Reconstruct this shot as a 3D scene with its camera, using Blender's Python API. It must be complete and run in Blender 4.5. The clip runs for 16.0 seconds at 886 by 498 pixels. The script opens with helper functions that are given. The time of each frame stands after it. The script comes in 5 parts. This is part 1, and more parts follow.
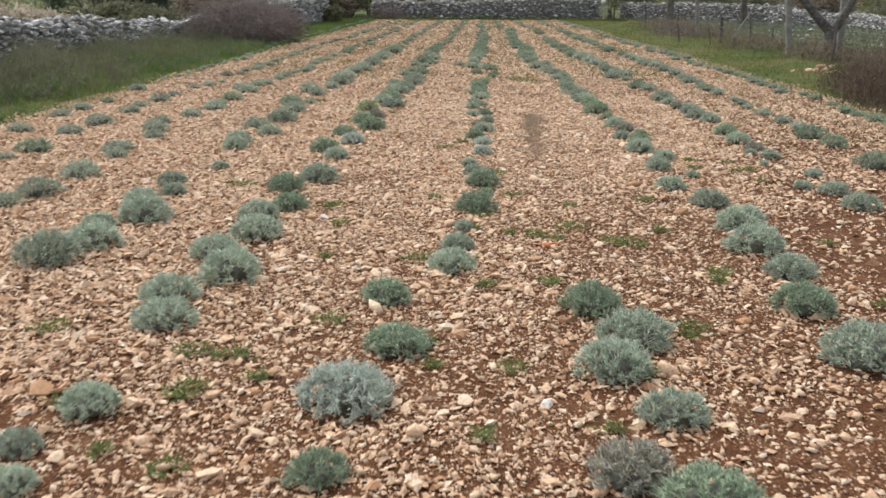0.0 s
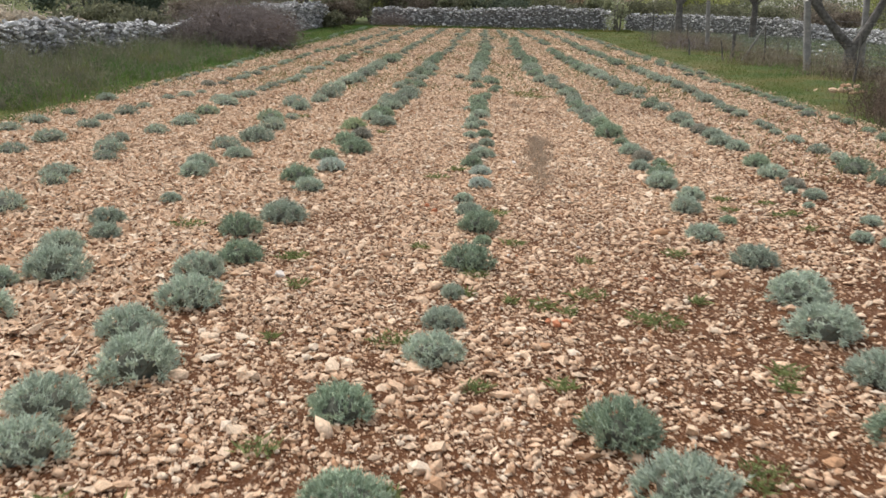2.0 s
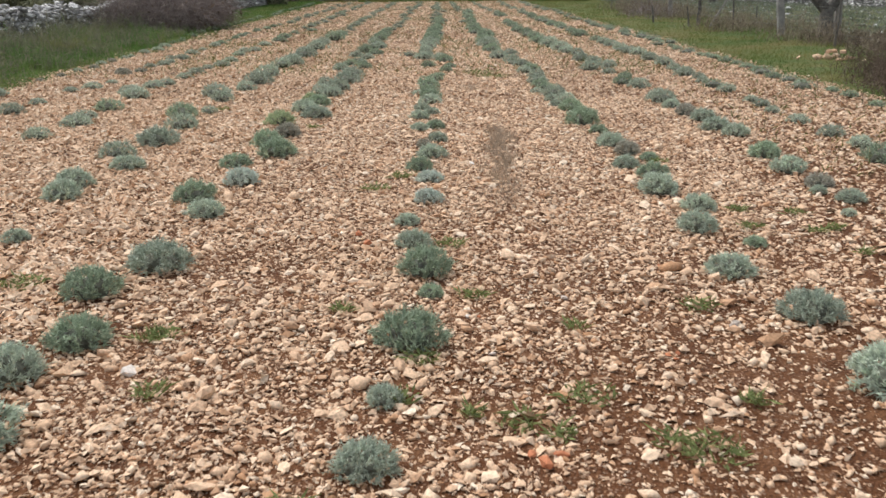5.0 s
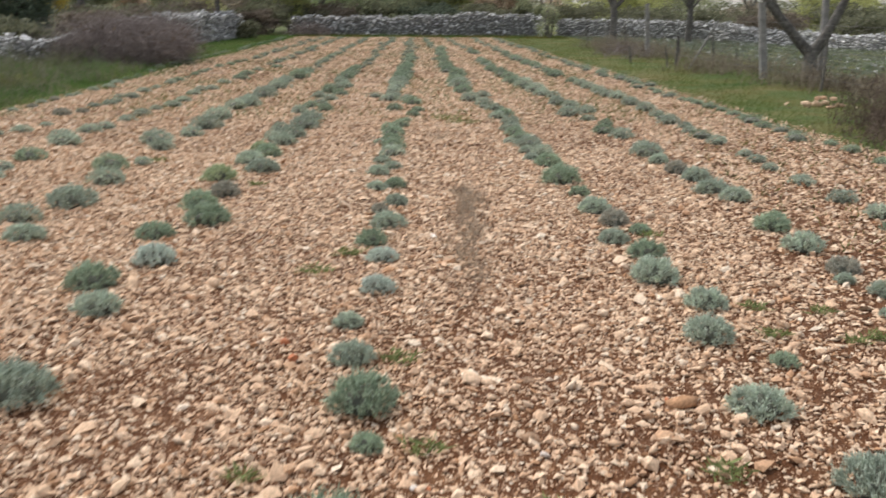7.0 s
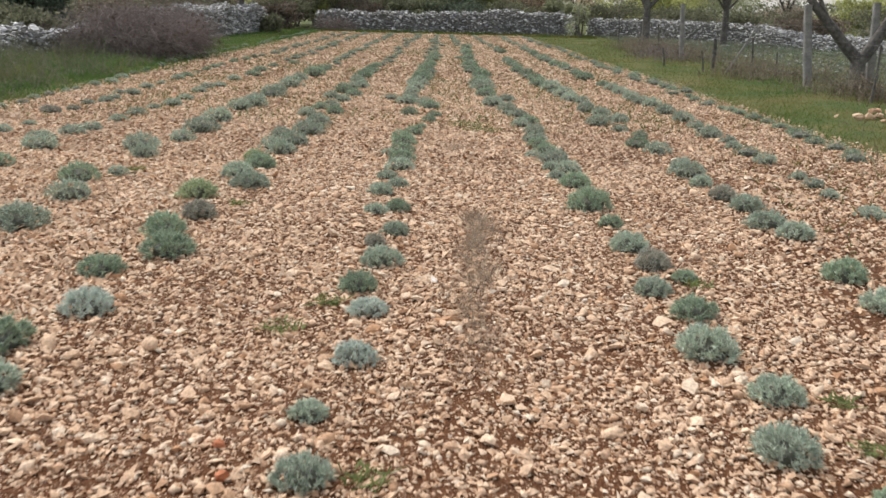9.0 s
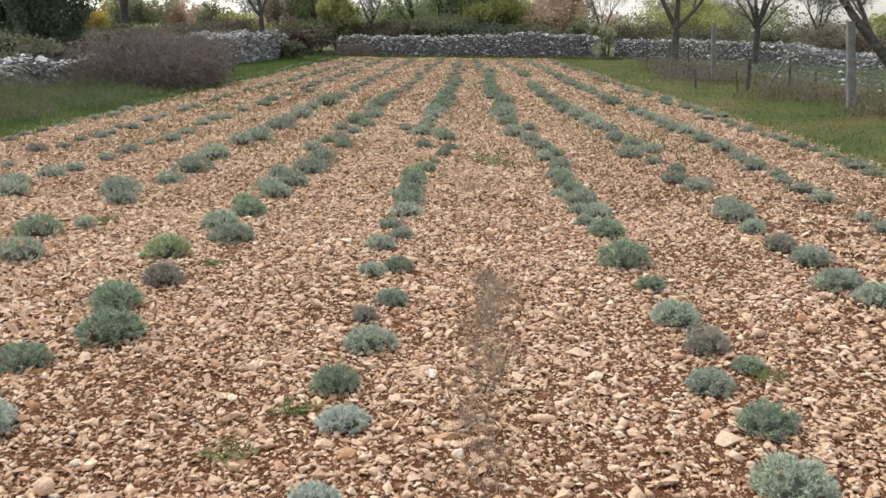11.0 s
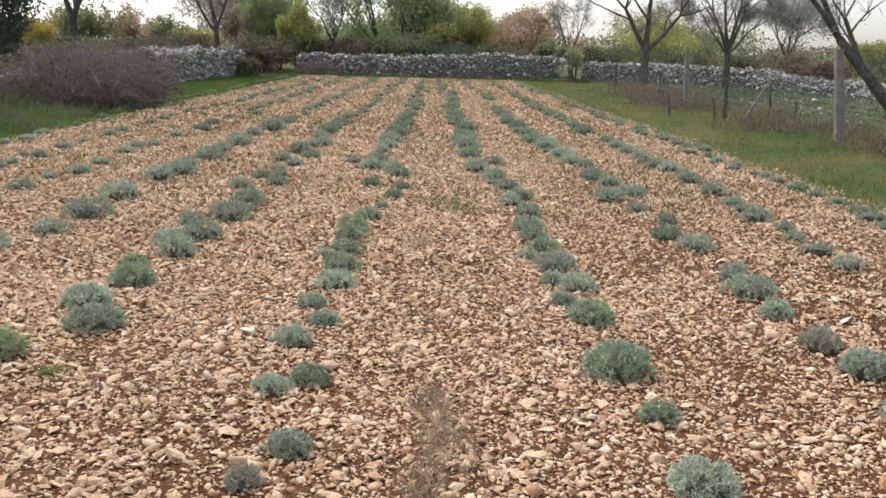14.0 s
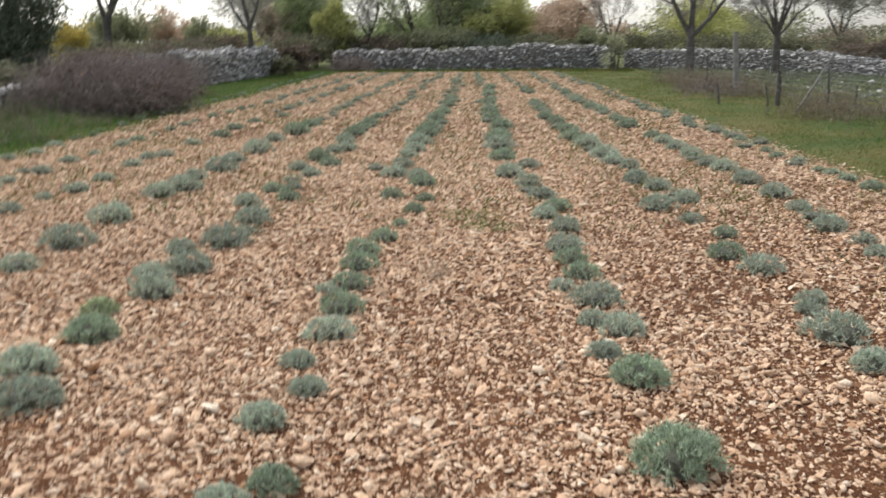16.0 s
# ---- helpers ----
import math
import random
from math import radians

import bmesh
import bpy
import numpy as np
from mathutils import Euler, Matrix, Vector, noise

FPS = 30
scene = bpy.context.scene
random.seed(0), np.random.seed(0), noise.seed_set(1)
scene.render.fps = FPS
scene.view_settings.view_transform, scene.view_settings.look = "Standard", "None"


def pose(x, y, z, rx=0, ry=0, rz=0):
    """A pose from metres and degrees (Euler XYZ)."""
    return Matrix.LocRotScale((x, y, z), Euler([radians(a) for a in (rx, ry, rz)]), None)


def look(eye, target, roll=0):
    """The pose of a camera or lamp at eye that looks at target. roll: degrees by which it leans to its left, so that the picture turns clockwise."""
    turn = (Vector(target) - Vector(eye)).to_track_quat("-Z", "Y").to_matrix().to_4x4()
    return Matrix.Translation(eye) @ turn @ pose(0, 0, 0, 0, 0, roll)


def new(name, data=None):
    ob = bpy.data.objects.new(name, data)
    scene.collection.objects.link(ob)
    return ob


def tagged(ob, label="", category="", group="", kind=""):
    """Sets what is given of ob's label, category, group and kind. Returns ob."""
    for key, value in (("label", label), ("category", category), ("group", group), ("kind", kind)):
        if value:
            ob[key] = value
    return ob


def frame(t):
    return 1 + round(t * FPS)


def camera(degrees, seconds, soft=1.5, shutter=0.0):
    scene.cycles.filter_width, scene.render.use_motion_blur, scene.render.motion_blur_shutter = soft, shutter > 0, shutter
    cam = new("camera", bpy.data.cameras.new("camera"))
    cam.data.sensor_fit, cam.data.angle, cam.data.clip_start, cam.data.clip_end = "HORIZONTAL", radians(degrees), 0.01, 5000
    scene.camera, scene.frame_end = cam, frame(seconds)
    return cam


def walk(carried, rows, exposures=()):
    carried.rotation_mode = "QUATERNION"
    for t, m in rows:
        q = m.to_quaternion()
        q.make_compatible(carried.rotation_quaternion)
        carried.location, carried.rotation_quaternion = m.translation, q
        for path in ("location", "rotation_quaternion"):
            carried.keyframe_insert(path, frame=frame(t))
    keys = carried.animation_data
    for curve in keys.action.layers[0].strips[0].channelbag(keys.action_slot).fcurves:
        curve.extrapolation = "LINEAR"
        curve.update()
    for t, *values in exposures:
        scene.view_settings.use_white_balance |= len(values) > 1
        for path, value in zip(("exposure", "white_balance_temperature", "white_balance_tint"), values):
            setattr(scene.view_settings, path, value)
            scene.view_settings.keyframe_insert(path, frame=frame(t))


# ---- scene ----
# ---- camera and its walk ----
cam = camera(50, 16.0, soft=1.5, shutter=0.5)
PATH = [
    (0, look((-0.000, 0.000, 1.518), (-0.424, 4.809, 0.217), 0.11)),
    (0.2, look((-0.041, 0.150, 1.508), (-0.427, 4.964, 0.211), -0.14)),
    (0.3, look((-0.065, 0.222, 1.517), (-0.474, 5.033, 0.217), 0.16)),
    (0.5, look((-0.074, 0.356, 1.524), (-0.428, 5.188, 0.289), -1.48)),
    (0.7, look((-0.084, 0.461, 1.525), (-0.323, 5.281, 0.216), -1.29)),
    (0.8, look((-0.091, 0.519, 1.525), (-0.294, 5.334, 0.194), -1.20)),
    (1, look((-0.080, 0.660, 1.519), (-0.311, 5.477, 0.198), -0.82)),
    (1.2, look((-0.073, 0.808, 1.494), (-0.425, 5.641, 0.263), -0.62)),
    (1.3, look((-0.047, 0.891, 1.492), (-0.410, 5.684, 0.114), -0.69)),
    (1.5, look((-0.009, 1.049, 1.506), (-0.396, 5.849, 0.160), 1.12)),
    (1.7, look((-0.003, 1.159, 1.513), (-0.400, 5.981, 0.252), 0.99)),
    (1.8, look((-0.008, 1.214, 1.509), (-0.417, 6.040, 0.266), 1.11)),
    (2, look((-0.033, 1.324, 1.512), (-0.457, 6.143, 0.248), 1.11)),
    (2.2, look((-0.062, 1.488, 1.496), (-0.477, 6.320, 0.280), 0.74)),
    (2.3, look((-0.087, 1.571, 1.487), (-0.452, 6.411, 0.286), 0.31)),
    (2.5, look((-0.138, 1.725, 1.502), (-0.468, 6.569, 0.309), -2.09)),
    (2.7, look((-0.144, 1.854, 1.506), (-0.345, 6.705, 0.312), -2.11)),
    (2.8, look((-0.149, 1.914, 1.504), (-0.303, 6.760, 0.283), -2.20)),
    (3, look((-0.141, 2.018, 1.499), (-0.242, 6.848, 0.209), -1.43)),
    (3.2, look((-0.138, 2.141, 1.489), (-0.272, 6.968, 0.194), -0.70)),
    (5.3, look((-0.035, 3.239, 1.440), (-0.308, 8.033, 0.045), -0.43)),
    (5.5, look((-0.026, 3.349, 1.442), (-0.378, 8.152, 0.096), -0.93)),
    (5.7, look((0.005, 3.491, 1.446), (-0.417, 8.280, 0.069), -2.63)),
    (5.8, look((0.026, 3.563, 1.456), (-0.409, 8.350, 0.080), -2.51)),
    (6, look((0.041, 3.669, 1.482), (-0.430, 8.489, 0.237), -1.47)),
    (6.2, look((0.052, 3.784, 1.476), (-0.456, 8.605, 0.249), -1.13)),
    (6.3, look((0.047, 3.826, 1.468), (-0.457, 8.637, 0.203), -1.27)),
    (6.5, look((0.044, 3.899, 1.468), (-0.370, 8.699, 0.131), -0.72)),
    (6.7, look((0.033, 4.033, 1.458), (-0.234, 8.849, 0.141), 0.24)),
    (6.8, look((0.024, 4.110, 1.460), (-0.180, 8.920, 0.107), 0.84)),
    (7, look((0.017, 4.258, 1.484), (-0.073, 9.105, 0.260), 0.34)),
    (7.2, look((0.007, 4.364, 1.485), (0.035, 9.216, 0.278), -0.18)),
    (7.3, look((0.014, 4.405, 1.482), (0.063, 9.253, 0.261), -0.16)),
    (7.5, look((0.021, 4.513, 1.483), (0.063, 9.340, 0.178), 0.53)),
    (7.7, look((0.032, 4.641, 1.475), (-0.084, 9.481, 0.226), 1.07)),
    (7.8, look((0.061, 4.716, 1.466), (-0.169, 9.553, 0.219), 0.29)),
    (8, look((0.118, 4.843, 1.490), (-0.189, 9.677, 0.252), 0.75)),
    (8.2, look((0.140, 4.934, 1.496), (-0.157, 9.782, 0.308), 0.27)),
    (8.3, look((0.148, 4.984, 1.499), (-0.130, 9.845, 0.362), -0.05)),
    (8.5, look((0.145, 5.058, 1.493), (-0.141, 9.906, 0.304), -0.02)),
    (8.7, look((0.137, 5.175, 1.484), (-0.147, 10.015, 0.263), 0.55)),
    (8.8, look((0.132, 5.238, 1.479), (-0.140, 10.085, 0.284), 0.95)),
    (9, look((0.109, 5.392, 1.487), (-0.107, 10.230, 0.244), 1.42)),
    (9.2, look((0.101, 5.502, 1.499), (-0.030, 10.359, 0.319), 0.34)),
    (9.3, look((0.096, 5.546, 1.507), (-0.015, 10.406, 0.339), 0.65)),
    (9.5, look((0.096, 5.631, 1.509), (0.013, 10.489, 0.328), 0.11)),
    (9.7, look((0.099, 5.737, 1.494), (-0.023, 10.586, 0.281), 0.04)),
    (9.8, look((0.099, 5.804, 1.489), (-0.056, 10.652, 0.276), 0.28)),
    (10, look((0.126, 5.954, 1.473), (-0.197, 10.814, 0.343), -0.61)),
    (10.2, look((0.161, 6.086, 1.500), (-0.190, 10.946, 0.377), 0.46)),
    (12.3, look((0.196, 7.147, 1.481), (-0.271, 11.992, 0.336), -0.73)),
    (12.5, look((0.216, 7.287, 1.502), (-0.258, 12.142, 0.403), -1.07)),
    (12.7, look((0.241, 7.422, 1.506), (-0.183, 12.286, 0.432), -0.53)),
    (12.8, look((0.249, 7.472, 1.506), (-0.125, 12.342, 0.437), 0.03)),
    (13, look((0.255, 7.573, 1.503), (-0.069, 12.441, 0.409), -0.23)),
    (13.2, look((0.246, 7.687, 1.490), (-0.027, 12.552, 0.370), 0.75)),
    (13.3, look((0.231, 7.763, 1.490), (-0.026, 12.638, 0.409), 1.47)),
    (13.5, look((0.210, 7.922, 1.502), (-0.101, 12.801, 0.457), 1.88)),
    (13.7, look((0.197, 8.035, 1.515), (-0.067, 12.927, 0.517), 1.29)),
    (13.8, look((0.203, 8.088, 1.517), (-0.024, 12.983, 0.524), 1.33)),
    (14, look((0.205, 8.183, 1.517), (0.024, 13.071, 0.482), 1.45)),
    (14.2, look((0.216, 8.278, 1.509), (0.025, 13.160, 0.449), 1.21)),
    (14.3, look((0.224, 8.338, 1.503), (0.022, 13.219, 0.439), 1.11)),
    (14.5, look((0.250, 8.461, 1.508), (-0.050, 13.346, 0.485), 0.54)),
    (14.7, look((0.305, 8.585, 1.516), (-0.079, 13.478, 0.557), 0.80)),
    (14.8, look((0.331, 8.624, 1.521), (-0.030, 13.523, 0.587), 0.72)),
    (15, look((0.365, 8.719, 1.542), (0.084, 13.618, 0.584), -0.05)),
    (15.2, look((0.359, 8.801, 1.539), (0.101, 13.699, 0.568), 0.12)),
    (15.3, look((0.358, 8.857, 1.533), (0.086, 13.751, 0.542), 0.29)),
    (15.5, look((0.340, 8.984, 1.515), (-0.012, 13.860, 0.463), 0.38)),
    (15.7, look((0.334, 9.111, 1.521), (-0.137, 13.953, 0.363), 0.69)),
    (15.8, look((0.333, 9.171, 1.526), (-0.134, 14.014, 0.376), 0.96)),
    (16, look((0.330, 9.259, 1.550), (-0.092, 14.124, 0.474), -0.54)),
]
walk(cam, PATH)

# ---- world, sun, exposure ----
SUN_ELEVATION, SUN_AZIMUTH = radians(58), radians(-35)
world = bpy.data.worlds.new("sky")
scene.world = world
world.use_nodes = True
wn, wl = world.node_tree.nodes, world.node_tree.links
sky = wn.new("ShaderNodeTexSky")
sky.sky_type, sky.sun_disc = "NISHITA", False
sky.sun_elevation, sky.sun_rotation = SUN_ELEVATION, SUN_AZIMUTH
sky.air_density, sky.dust_density, sky.ozone_density = 1.0, 1.5, 1.0
veil = wn.new("ShaderNodeHueSaturation")
veil.inputs["Saturation"].default_value = 0.36
cloud_at = wn.new("ShaderNodeTexCoord")
cloud = wn.new("ShaderNodeTexNoise")
cloud.inputs["Scale"].default_value, cloud.inputs["Detail"].default_value = 2.2, 5
cloud_map = wn.new("ShaderNodeMapRange")
cloud_map.inputs["To Min"].default_value, cloud_map.inputs["To Max"].default_value = 0.93, 1.08
wl.new(cloud_at.outputs["Generated"], cloud.inputs["Vector"])
wl.new(cloud.outputs["Fac"], cloud_map.inputs["Value"])
wl.new(sky.outputs[0], veil.inputs["Color"])
# the veil of cloud is thinner, and so brighter, on the sun's side
side = wn.new("ShaderNodeSeparateXYZ")
glow = wn.new("ShaderNodeMapRange")
glow.interpolation_type = "SMOOTHSTEP"
glow.inputs["From Min"].default_value, glow.inputs["From Max"].default_value = -0.45, 0.40
glow.inputs["To Min"].default_value, glow.inputs["To Max"].default_value = 1.12, 0.77
veiled = wn.new("ShaderNodeMath")
veiled.operation = "MULTIPLY"
wl.new(cloud_at.outputs["Generated"], side.inputs[0])
wl.new(side.outputs["X"], glow.inputs["Value"])
wl.new(glow.outputs[0], veiled.inputs[0])
wl.new(cloud_map.outputs[0], veiled.inputs[1])
wl.new(veiled.outputs[0], veil.inputs["Value"])
wl.new(veil.outputs[0], wn["Background"].inputs["Color"])
wn["Background"].inputs["Strength"].default_value = 0.128

sun = new("sun", bpy.data.lights.new("sun", "SUN"))
sun.data.energy, sun.data.angle, sun.data.color = 1.28, radians(35), (1.0, 0.96, 0.9)
toward = Vector((math.sin(SUN_AZIMUTH) * math.cos(SUN_ELEVATION), math.cos(SUN_AZIMUTH) * math.cos(SUN_ELEVATION), math.sin(SUN_ELEVATION)))
sun.matrix_world = look(toward * 50, (0, 0, 0))
scene.view_settings.exposure = 0.97

# ---- materials ----
def ramp_node(nodes, stops):
    ramp = nodes.new("ShaderNodeValToRGB")
    while len(ramp.color_ramp.elements) < len(stops):
        ramp.color_ramp.elements.new(0.5)
    for e, (at, colour) in zip(ramp.color_ramp.elements, stops):
        e.position, e.color = at, (*colour, 1)
    return ramp


def surface(name, stops, source="noise", scale=4.0, detail=6, rough=0.9, grain=60.0, grain_depth=0.25, bump=0.4, bump_scale=40.0, bump_distance=0.01, spread=0.0, translucent=0.0):
    """A rough natural surface: colours from a ramp over noise, island or object; a finer grain darkens it here and there."""
    m = bpy.data.materials.new(name)
    m.use_nodes = True
    n, l = m.node_tree.nodes, m.node_tree.links
    bsdf = n["Principled BSDF"]
    bsdf.inputs["Roughness"].default_value = rough
    bsdf.inputs["Specular IOR Level"].default_value = 0.25
    at = n.new("ShaderNodeTexCoord")
    place = n.new("ShaderNodeNewGeometry")
    if source == "island":
        value = place.outputs["Random Per Island"]
    elif source == "object":
        value = n.new("ShaderNodeObjectInfo").outputs["Random"]
    else:
        noisy = n.new("ShaderNodeTexNoise")
        noisy.inputs["Scale"].default_value, noisy.inputs["Detail"].default_value = scale, detail
        l.new(place.outputs["Position"], noisy.inputs["Vector"])
        value = noisy.outputs["Fac"]
    ramp = ramp_node(n, stops)
    l.new(value, ramp.inputs["Fac"])
    colour = ramp.outputs["Color"]
    if spread:
        tone = n.new("ShaderNodeObjectInfo")
        span = n.new("ShaderNodeMapRange")
        span.inputs["To Min"].default_value, span.inputs["To Max"].default_value = 1 - spread, 1 + spread
        l.new(tone.outputs["Random"], span.inputs["Value"])
        shade = n.new("ShaderNodeHueSaturation")
        l.new(span.outputs[0], shade.inputs["Value"])
        l.new(colour, shade.inputs["Color"])
        colour = shade.outputs["Color"]
    fine = n.new("ShaderNodeTexNoise")
    fine.inputs["Scale"].default_value, fine.inputs["Detail"].default_value = grain, 4
    l.new(place.outputs["Position"], fine.inputs["Vector"])
    fine_map = n.new("ShaderNodeMapRange")
    fine_map.inputs["From Min"].default_value, fine_map.inputs["From Max"].default_value = 0.3, 0.7
    fine_map.inputs["To Min"].default_value, fine_map.inputs["To Max"].default_value = 1 - grain_depth, 1 + grain_depth * 0.6
    l.new(fine.outputs["Fac"], fine_map.inputs["Value"])
    mixed = n.new("ShaderNodeHueSaturation")
    l.new(fine_map.outputs[0], mixed.inputs["Value"])
    l.new(colour, mixed.inputs["Color"])
    l.new(mixed.outputs["Color"], bsdf.inputs["Base Color"])
    if bump:
        rise = n.new("ShaderNodeTexNoise")
        rise.inputs["Scale"].default_value, rise.inputs["Detail"].default_value = bump_scale, 5
        l.new(place.outputs["Position"], rise.inputs["Vector"])
        b = n.new("ShaderNodeBump")
        b.inputs["Strength"].default_value, b.inputs["Distance"].default_value = bump, bump_distance
        l.new(rise.outputs["Fac"], b.inputs["Height"])
        l.new(b.outputs["Normal"], bsdf.inputs["Normal"])
    if translucent:
        leaf = n.new("ShaderNodeBsdfTranslucent")
        l.new(mixed.outputs["Color"], leaf.inputs["Color"])
        both = n.new("ShaderNodeMixShader")
        both.inputs["Fac"].default_value = translucent
        l.new(bsdf.outputs[0], both.inputs[1])
        l.new(leaf.outputs[0], both.inputs[2])
        l.new(both.outputs[0], n["Material Output"].inputs["Surface"])
    return m


STONE = surface("field_stone", [(0.0, (0.44, 0.245, 0.13)), (0.2, (0.59, 0.39, 0.25)), (0.6, (0.70, 0.49, 0.325)), (0.9, (0.75, 0.567, 0.40)), (1.0, (0.785, 0.645, 0.49))], "island", rough=0.95, grain=90, grain_depth=0.3, bump=0.6, bump_scale=120, bump_distance=0.004)
STONE_PIECE = surface("field_stone_piece", [(0.0, (0.44, 0.245, 0.13)), (0.2, (0.59, 0.39, 0.25)), (0.6, (0.70, 0.49, 0.325)), (0.9, (0.75, 0.567, 0.40)), (1.0, (0.785, 0.645, 0.49))], "object", rough=0.95, grain=90, grain_depth=0.3, bump=0.6, bump_scale=120, bump_distance=0.004)
WALL_STONE = surface("limestone", [(0.0, (0.23, 0.224, 0.215)), (0.5, (0.42, 0.41, 0.395)), (1.0, (0.80, 0.78, 0.75))], "island", rough=0.95, grain=9, grain_depth=0.5, bump=0.6, bump_scale=25, bump_distance=0.02)
WALL_PIECE = surface("limestone_piece", [(0.0, (0.23, 0.224, 0.215)), (0.5, (0.42, 0.41, 0.395)), (1.0, (0.80, 0.78, 0.75))], "object", rough=0.95, grain=9, grain_depth=0.5, bump=0.6, bump_scale=25, bump_distance=0.02)
PALE_STONE = surface("pale_field_stone", [(0.0, (0.46, 0.39, 0.33)), (1.0, (0.72, 0.65, 0.575))], "object", rough=0.95, grain=60, grain_depth=0.35, bump=0.6, bump_scale=80, bump_distance=0.005)
WALL_CORE = surface("wall_core", [(0.3, (0.15, 0.144, 0.133)), (0.7, (0.26, 0.25, 0.23))], scale=3, grain=20)
LAVENDER = [
    surface("lavender_grey_green", [(0.0, (0.355, 0.418, 0.325)), (1.0, (0.64, 0.70, 0.56))], "island", rough=0.8, grain=25, grain_depth=0.3, bump=0, spread=0.15, translucent=0.2),
    # green bushes; far ones use it too, as painted side-on shade
    surface("lavender_green_and_far_shade", [(0.0, (0.275, 0.35, 0.24)), (1.0, (0.51, 0.60, 0.43))], "island", rough=0.8, grain=25, grain_depth=0.3, bump=0, spread=0.12, translucent=0.2),
    surface("lavender_withered", [(0.0, (0.31, 0.295, 0.235)), (1.0, (0.57, 0.55, 0.45))], "island", rough=0.85, grain=25, grain_depth=0.3, bump=0, spread=0.1, translucent=0.1),
    surface("lavender_pale", [(0.0, (0.47, 0.54, 0.465)), (1.0, (0.76, 0.81, 0.715))], "island", rough=0.8, grain=25, grain_depth=0.3, bump=0, spread=0.08, translucent=0.2),
    surface("lavender_fresh", [(0.0, (0.32, 0.385, 0.225)), (1.0, (0.57, 0.63, 0.395))], "island", rough=0.8, grain=25, grain_depth=0.3, bump=0, spread=0.1, translucent=0.2),
]
# wood tone darkened further, to paint the shade between the sprigs
HEART = surface("old_wood_and_gap_shade", [(0.3, (0.09, 0.092, 0.07)), (0.7, (0.175, 0.18, 0.138))], scale=40, grain=90)
WOODY = surface("woody_stem", [(0.3, (0.10, 0.07, 0.05)), (0.7, (0.2, 0.15, 0.11))], scale=30, grain=80)
BARK = surface("bark", [(0.3, (0.078, 0.07, 0.062)), (0.7, (0.165, 0.15, 0.132))], scale=3, grain=14, grain_depth=0.5, bump=0.8, bump_scale=18, bump_distance=0.03)
TWIG = surface("bare_twig", [(0.0, (0.17, 0.15, 0.135)), (1.0, (0.32, 0.285, 0.255))], "island", bump=0, grain=10)
BRAMBLE = surface("bramble_twig", [(0.0, (0.12, 0.096, 0.085)), (0.7, (0.235, 0.19, 0.17)), (1.0, (0.35, 0.295, 0.26))], "island", bump=0, grain=6)
GRASS = surface("grass_blade", [(0.32, (0.060, 0.127, 0.03)), (0.46, (0.108, 0.145, 0.037)), (0.6, (0.185, 0.166, 0.06))], scale=0.8, detail=8, bump=0, grain=25, grain_depth=0.2, translucent=0.65)
LUSH = surface("lush_grass_blade", [(0.32, (0.064, 0.14, 0.037)), (0.48, (0.096, 0.17, 0.044)), (0.66, (0.175, 0.183, 0.066))], scale=0.8, detail=8, bump=0, grain=25, grain_depth=0.2, translucent=0.6)
RUSTY = surface("rusty_stem", [(0.0, (0.085, 0.062, 0.046)), (1.0, (0.19, 0.14, 0.103))], "island", bump=0, grain=1.5, grain_depth=0.3, translucent=0.2)
BRUSH = surface("brush_stem", [(0.0, (0.135, 0.13, 0.085)), (1.0, (0.27, 0.255, 0.17))], "island", bump=0, grain=1.5, grain_depth=0.3, translucent=0.25)
DRY = surface("dry_grass", [(0.0, (0.17, 0.14, 0.095)), (1.0, (0.37, 0.31, 0.22))], "island", bump=0, grain=1.5, grain_depth=0.3, translucent=0.15)
WEED = surface("weed_leaf", [(0.0, (0.13, 0.16, 0.055)), (1.0, (0.25, 0.29, 0.11))], "island", bump=0, grain=30, translucent=0.25)
POST = surface("weathered_post", [(0.3, (0.18, 0.17, 0.155)), (0.7, (0.32, 0.30, 0.275))], scale=6, grain=40, bump=0.5, bump_scale=30)
TERRACOTTA = surface("terracotta", [(0.3, (0.42, 0.15, 0.07)), (0.7, (0.55, 0.22, 0.11))], scale=20, grain=90)
DEAD_TWIG = surface("dead_twig", [(0.0, (0.29, 0.22, 0.155)), (1.0, (0.51, 0.41, 0.30))], "island", bump=0, grain=10)
CROP = surface("crop_leaf", [(0.0, (0.13, 0.15, 0.10)), (1.0, (0.28, 0.30, 0.215))], "island", bump=0, grain=3)
WIRE = surface("fence_wire", [(0.3, (0.16, 0.15, 0.14)), (0.7, (0.25, 0.24, 0.23))], scale=6, rough=0.6, bump=0)


def leaf_tone(name, low, high):
    return surface(name, [(0.0, low), (1.0, high)], "island", rough=0.75, bump=0, grain=0.8, grain_depth=0.3, translucent=0.42)


